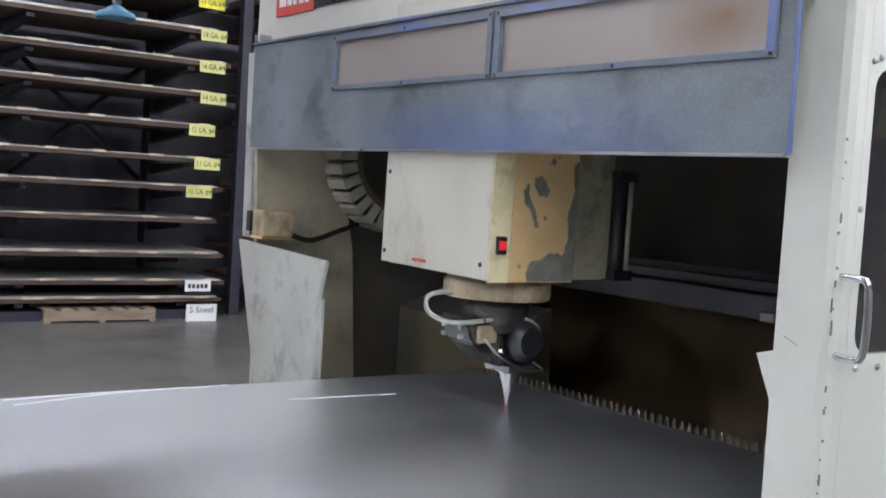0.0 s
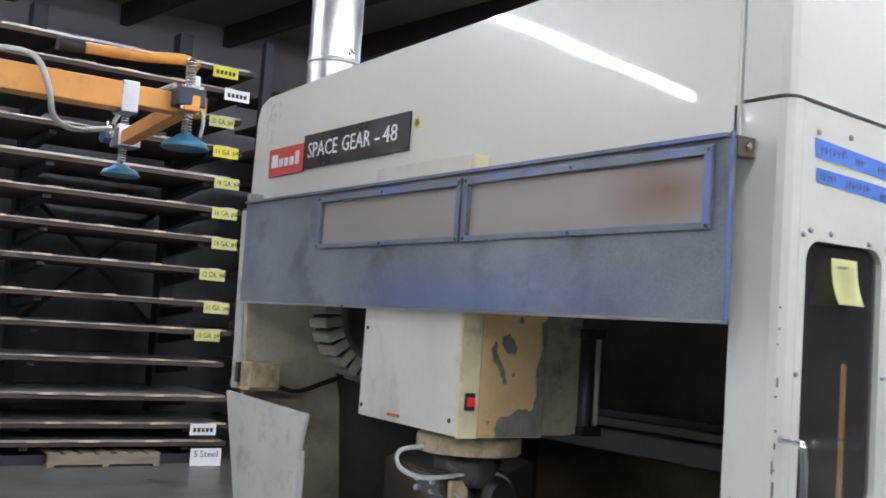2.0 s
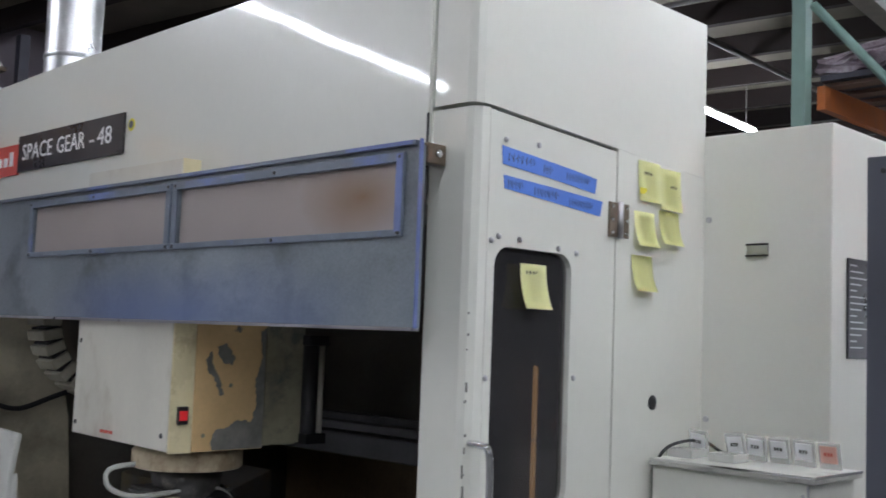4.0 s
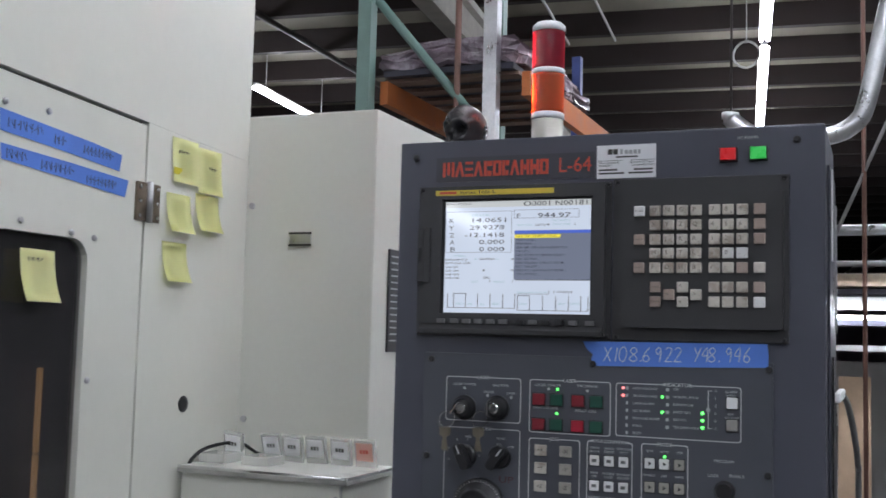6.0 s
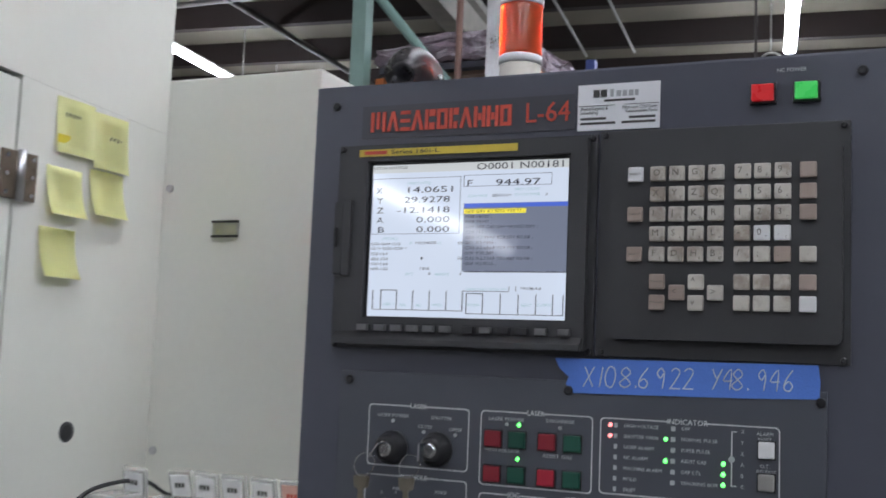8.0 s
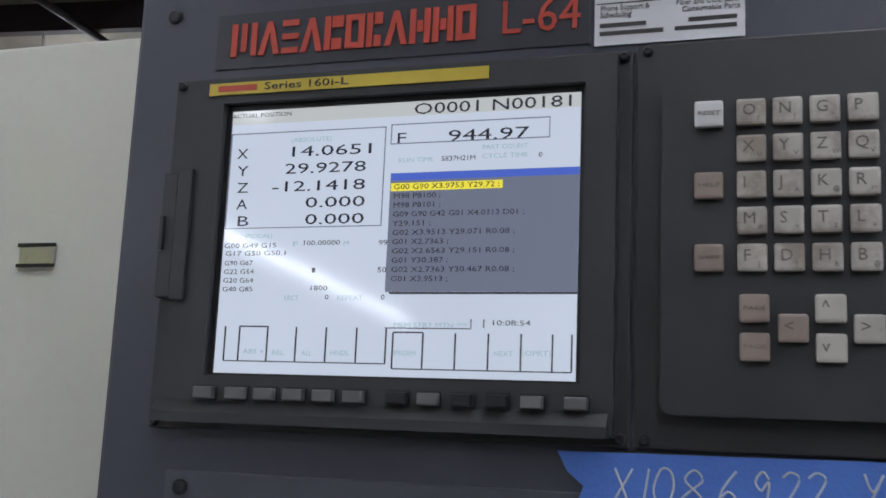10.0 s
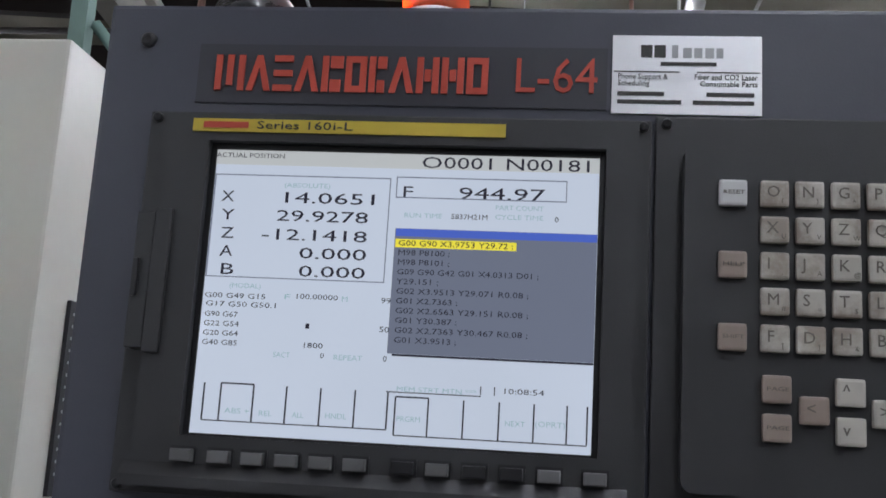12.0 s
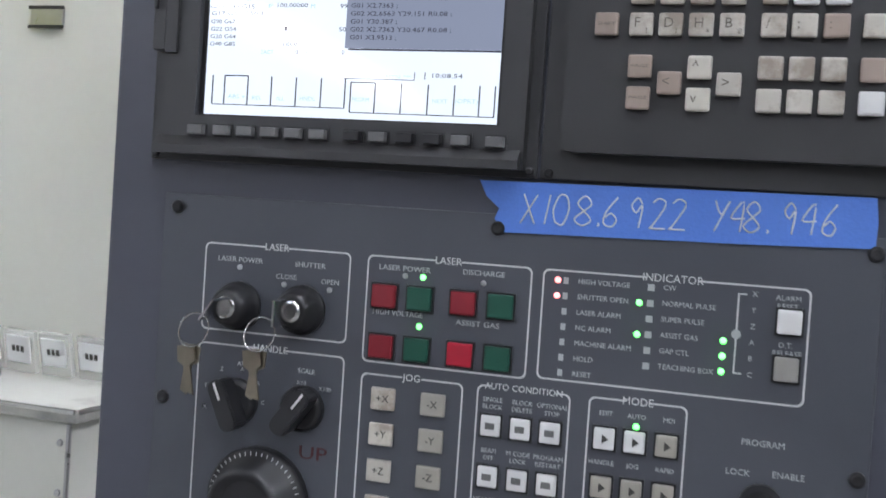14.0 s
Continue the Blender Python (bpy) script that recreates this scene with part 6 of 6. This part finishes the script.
def cup_unit(x, y, z, r):
    u = part("spring_rod", rod(bmesh.new(), (x, y, z + 0.02), (x, y, z + 0.262), 0.007, 10), M["chrome"], lift)
    pts = []
    for i in range(49):
        a = i * 2 * math.pi / 6
        pts.append((x + 0.015 * math.cos(a), y + 0.015 * math.sin(a), z + 0.035 + 0.075 * i / 48))
    part("spring", tube(bmesh.new(), pts, 0.0028, 5, 1), M["steel"], u)
    upper = [(px, py, z + 0.165 + (pz - z - 0.035)) for px, py, pz in pts]
    part("spring", tube(bmesh.new(), upper, 0.0028, 5, 1), M["steel"], u)
    part("spring_nut", lathe(bmesh.new(), (x, y, z + 0.243), (0, 0, 1), [(0, 0.017), (0.010, 0.017), (0.014, 0.010)], 6), M["chrome"], u)
    part("side_plate", newbox(x - 0.034, x + 0.034, y - 0.030, y - 0.0225, z + 0.10, z + 0.175, bevel=0.002), M["steel"], u)
    part("suction_cup", lathe(bmesh.new(), (x, y, z), (0, 0, -1), [(-0.03, 0.018), (-0.024, 0.03), (-0.016, r * 0.5), (-0.006, r * 0.85), (0.012, r), (0.016, r * 0.96), (0.008, r * 0.7)], 24), M["cup"], u, "blue rubber suction cup")
    part("swivel_block", newbox(x - 0.022, x + 0.022, y - 0.022, y + 0.022, z + 0.115, z + 0.16, bevel=0.003), M["rack_dark"], u)


cup_unit(1.245, LY - 0.06, 1.965, 0.072)
cup_unit(1.33, 3.87, 1.965, 0.072)
cup_unit(0.60, LY - 0.06, 1.965, 0.072)
bm = newbox(-0.024, 0.024, 0.0, 0.93, -0.024, 0.024, bevel=0.003)
bm.transform(pose(1.242, LY - 0.10, 2.085, 0, 0, -5.5))
part("outrigger", bm, M["orange"], lift)
part("clamp_block", newbox(1.20, 1.285, LY - 0.10, LY - 0.03, 2.075, 2.13, bevel=0.004), M["rack_dark"], lift)
part("clamp_block", newbox(1.29, 1.375, 3.80, 3.90, 2.055, 2.12, bevel=0.004), M["steel"], lift)
for x, y, z in ((1.185, LY + 0.25, 2.10), (1.275, 3.86, 2.085)):
    part("knob", lathe(bmesh.new(), (x, y, z), (-1, -0.3, 0), [(0, 0.012), (0.004, 0.024), (0.028, 0.024), (0.032, 0.016)], 12), M["rack_blue"], lift, "blue clamp knob")
bm = tube(bmesh.new(), [(0.62, LY - 0.05, 2.145), (0.78, LY - 0.06, 2.150), (0.83, LY - 0.08, 2.07), (0.87, LY - 0.02, 1.99), (0.99, LY + 0.2, 2.0), (1.17, LY + 0.45, 2.06)], 0.009, 8, 5)
part("hose", bm, M["hose"], lift, "clear vacuum hose")
part("hose", tube(bmesh.new(), [(1.17, LY + 0.45, 2.06), (1.19, LY + 0.4, 2.12), (1.20, LY + 0.2, 2.14), (1.22, LY, 2.15)], 0.008, 8, 4), M["hose"], lift)
part("hose", tube(bmesh.new(), [(1.27, LY - 0.06, 2.10), (1.295, LY - 0.06, 2.05), (1.29, LY - 0.06, 1.99)], 0.006, 8, 4), M["hose"], lift)
part("fitting", rod(bmesh.new(), (1.17, LY + 0.45, 2.03), (1.17, LY + 0.45, 2.085), 0.016, 10), M["chrome"], lift)

# ---- pallet racking beyond the cabinet ----
pr = thing("pallet_racking", "tall green and orange pallet racking with wrapped loads", "pallet rack")
def post(x, y, mt, r=0.04):
    bm = newbox(x - r, x + r, y - r, y + r, 0.0, 4.6)
    part("post", bm, mt, pr)
post(5.0, 2.155, M["rack_green"], 0.034)
post(5.0, 1.51, M["galv"], 0.032)
post(6.9, 2.155, M["rack_green"])
part("brace", rod(bmesh.new(), (5.0, 2.10, 3.13), (5.0, 1.55, 2.48), 0.022, 4), M["rack_green"], pr)
part("brace", rod(bmesh.new(), (5.0, 1.55, 2.3), (5.0, 2.10, 1.7), 0.022, 4), M["rack_green"], pr)
for y in (2.08, 1.36):
    part("beam", newbox(5.05, 6.86, y - 0.02, y + 0.02, 2.63, 2.743), M["rack_orange"], pr)
part("post", newbox(6.87, 6.93, 1.60, 1.655, 0.0, 3.3), M["rack_blue"], pr, "blue rack post")
rnd = random.Random(2)
for n_, (x0, x1, y0, y1, z0, z1) in enumerate(((5.04, 6.30, 1.40, 2.10, 2.795, 2.90),)):
    ld = thing("wrapped_load", "stretch-wrapped pallet of dark flat packs on the racking", "pallet load")
    bm = bmesh.new()
    box(bm, x0, x1, y0, y1, z0, z1)
    bmesh.ops.subdivide_edges(bm, edges=bm.edges, cuts=9, use_grid_fill=True)
    for v in bm.verts:
        d = noise.noise(v.co * 5.0)
        v.co += Vector((rnd.uniform(-1, 1), rnd.uniform(-1, 1), rnd.uniform(-0.6, 1))) * 0.018 + Vector((0, 0, 0.06 * d if v.co.z > z1 - 0.05 else 0))
    part("wrap", bm, M["wrap"], ld)
    part("base_board", newbox(x0, x1, y0 + 0.02, y1 - 0.02, 2.762, 2.79), M["rack_dark"], ld, "dark underside of the load")
    for i in range(6):
        xx = x0 + 0.05 + i * 0.21
        part("slat", newbox(xx, xx + 0.09, y0 + 0.01, y1 - 0.01, 2.744, 2.7615), M["carton"], ld)
solid("rusty_pipe", rod(bmesh.new(), (5.0, 1.68, 0.0), (5.0, 1.68, 5.18), 0.016, 8), M["pipe_red"], "thin rusty brown pipe", "pipe")
solid("sprinkler_pipe", rod(bmesh.new(), (9.3, -9, 4.895), (9.3, 13, 4.895), 0.03, 8), M["pipe_dark"], "dark sprinkler pipe under the roof", "pipe")
solid("sprinkler_pipe", rod(bmesh.new(), (4.4, 5.75, 4.895), (15.4, 6.2, 4.895), 0.035, 8), M["pipe_dark"], "dark sprinkler pipe under the roof", "pipe")
for y0, y1 in ((2.30, 2.82), (1.90, 2.34)):
    solid("hanging_conduit", rod(bmesh.new(), (6.5, y0 * 1.1, 4.905), (12.1, y1 * 1.12, 4.905), 0.014, 8), M["pipe"], "thin grey conduit under the roof", "pipe")


# ---- far side of the hall, seen past the console ----
fd = thing("roof_duct", "shiny galvanised air duct with elbows under the roof", "duct")
part("pipe", tube(bmesh.new(), [(6.0, -0.30, 3.7), (6.0, -0.17, 3.15), (6.0, -0.085, 2.74), (6.0, -0.03, 2.62), (6.0, 0.09, 2.56), (6.0, 0.30, 2.56)], 0.045, 16, 5), M["galv"], fd)
part("pipe", tube(bmesh.new(), [(6.0, 0.30, 2.56), (6.0, 0.45, 2.58), (6.0, 0.56, 2.66), (6.0, 0.57, 2.70)], 0.044, 16, 5), M["galv"], fd)
part("hanger", rod(bmesh.new(), (6.0, -0.22, 3.3), (6.0, -0.22, 5.18), 0.008, 6), M["pipe"], fd)
setting("wall_1", newbox(9.0, 9.1, -8.9, 1.2, 0.0, 1.42), M["white_wall"], "low white partition wall across the hall")


def far_rail(name, z, r, mt, lab, x=8.6):
    t = solid(name, rod(bmesh.new(), (x, -8.5, z), (x, 1.1, z), r, 8), mt, lab, "pipe")
    for y in (-8.0, -3.5, 0.9):
        part("hanger", rod(bmesh.new(), (x, y, z), (x, y, 5.18), 0.01, 6), M["pipe_dark"], t)


far_rail("far_pipe", 2.36, 0.04, M["galv"], "galvanised pipe run across the hall")
far_rail("far_pipe", 2.12, 0.02, M["pipe"], "thin grey pipe run across the hall")
far_rail("crane_beam", 2.0, 0.05, M["wood"], "dull yellow-brown crane rail across the hall")
cr = thing("bench_rack", "dim steel bench rack against the far partition", "rack")
for y in (0.4, -0.3, -1.1, -2.4):
    part("upright", newbox(8.7, 8.78, y - 0.03, y + 0.03, 0.0, 1.95), M["rack_dark"], cr)
for z in (1.50, 1.68, 1.9):
    part("shelf", newbox(8.6, 8.95, -2.6, 0.6, z, z + 0.04), M["pipe"] if z < 1.6 else M["rack_dark"], cr)
part("panel", newbox(8.55, 8.59, -1.2, 0.5, 1.79, 1.88), M["white_wall"], cr)
ft = thing("far_strip_light", "lit strip light low over the far bench", "ceiling light")
part("tube", rod(bmesh.new(), (8.5, -1.4, 1.735), (8.5, 0.30, 1.735), 0.014, 8), M["tube"], ft)
part("hanger", rod(bmesh.new(), (8.5, -0.5, 1.74), (8.5, -0.5, 5.18), 0.006, 6), M["pipe_dark"], ft)
rb = thing("red_cabinet", "dark red wall cabinet on the far partition", "cabinet")
part("body", newbox(8.82, 8.99, 0.26, 0.60, 1.16, 1.40, bevel=0.01), M["red_box"], rb)
part("handle", newbox(8.80, 8.819, 0.40, 0.46, 1.27, 1.29, bevel=0.002), M["steel"], rb)
sw = thing("wall_switch_box", "grey switch box on the far partition", "switch box")
part("case", newbox(8.90, 8.99, 0.14, 0.24, 0.95, 1.10, bevel=0.006), M["cabinet"], sw)
part("knob", lathe(bmesh.new(), (8.90, 0.19, 1.03), (-1, 0, 0), [(0, 0.02), (0.02, 0.018)], 10), M["black"], sw)
bm = newbox(-0.015, 0.015, -0.11, 0.11, 0.0, 1.35)
bm.transform(pose(8.55, 0.05, 0.0, 0, 14, 0))
solid("leaning_board", bm, M["tan_board"], "tan board leaning on the far partition", "board")
bm = newbox(-0.02, 0.02, -0.14, 0.14, 0.0, 1.40)
bm.transform(pose(8.45, -0.28, 0.0, 4, 15, 0))
solid("leaning_board", bm, M["red_box"], "dark red board leaning on the far partition", "board")
solid("standing_pole", rod(bmesh.new(), (7.0, -0.05, 0.0), (7.0, -0.05, 5.18), 0.013, 8), M["pipe_red"], "thin rusty standing pole", "pipe")
solid("brace_rod", rod(bmesh.new(), (7.0, 0.20, 1.95), (7.0, -1.2, 5.18), 0.012, 6), M["pipe"], "thin grey diagonal brace rod", "pipe")
coil = thing("cable_coil", "loop of grey cable hung beside a strip light", "cable")
part("loop", tube(bmesh.new(), [(11.3 + 0.02 * math.sin(3 * a), 1.10 + 0.13 * math.cos(a), 4.42 + 0.13 * math.sin(a)) for a in (i * math.pi / 6 for i in range(25))], 0.012, 6, 2), M["pipe"], coil)
part("hook", rod(bmesh.new(), (11.3, 1.10, 4.54), (11.3, 1.10, 5.18), 0.006, 6), M["pipe"], coil)


# ---- what moves ----
def motions():
    rows = [(0.0, pose(BZX, BY, 1.8572, 0, 0, 180))]
    turn = 180
    for n in range(14):
        for at in (n + 0.06, n + 0.57):
            rows.append((at, pose(BZX, BY, 1.8572, 0, 0, turn)))
            for step in (0.02, 0.04, 0.06):
                turn += 60
                rows.append((at + step, pose(BZX, BY, 1.8572, 0, 0, turn)))
    rows.append((14.0, pose(BZX, BY, 1.8572, 0, 0, turn)))
    walk(rotor, rows)
    first, second = pose(SX, 0, 1.65005), pose(SX, 0, 1.6449)
    walk(highlight, [(0.0, first), (12.2, first), (12.24, second), (14.0, second)])


motions()
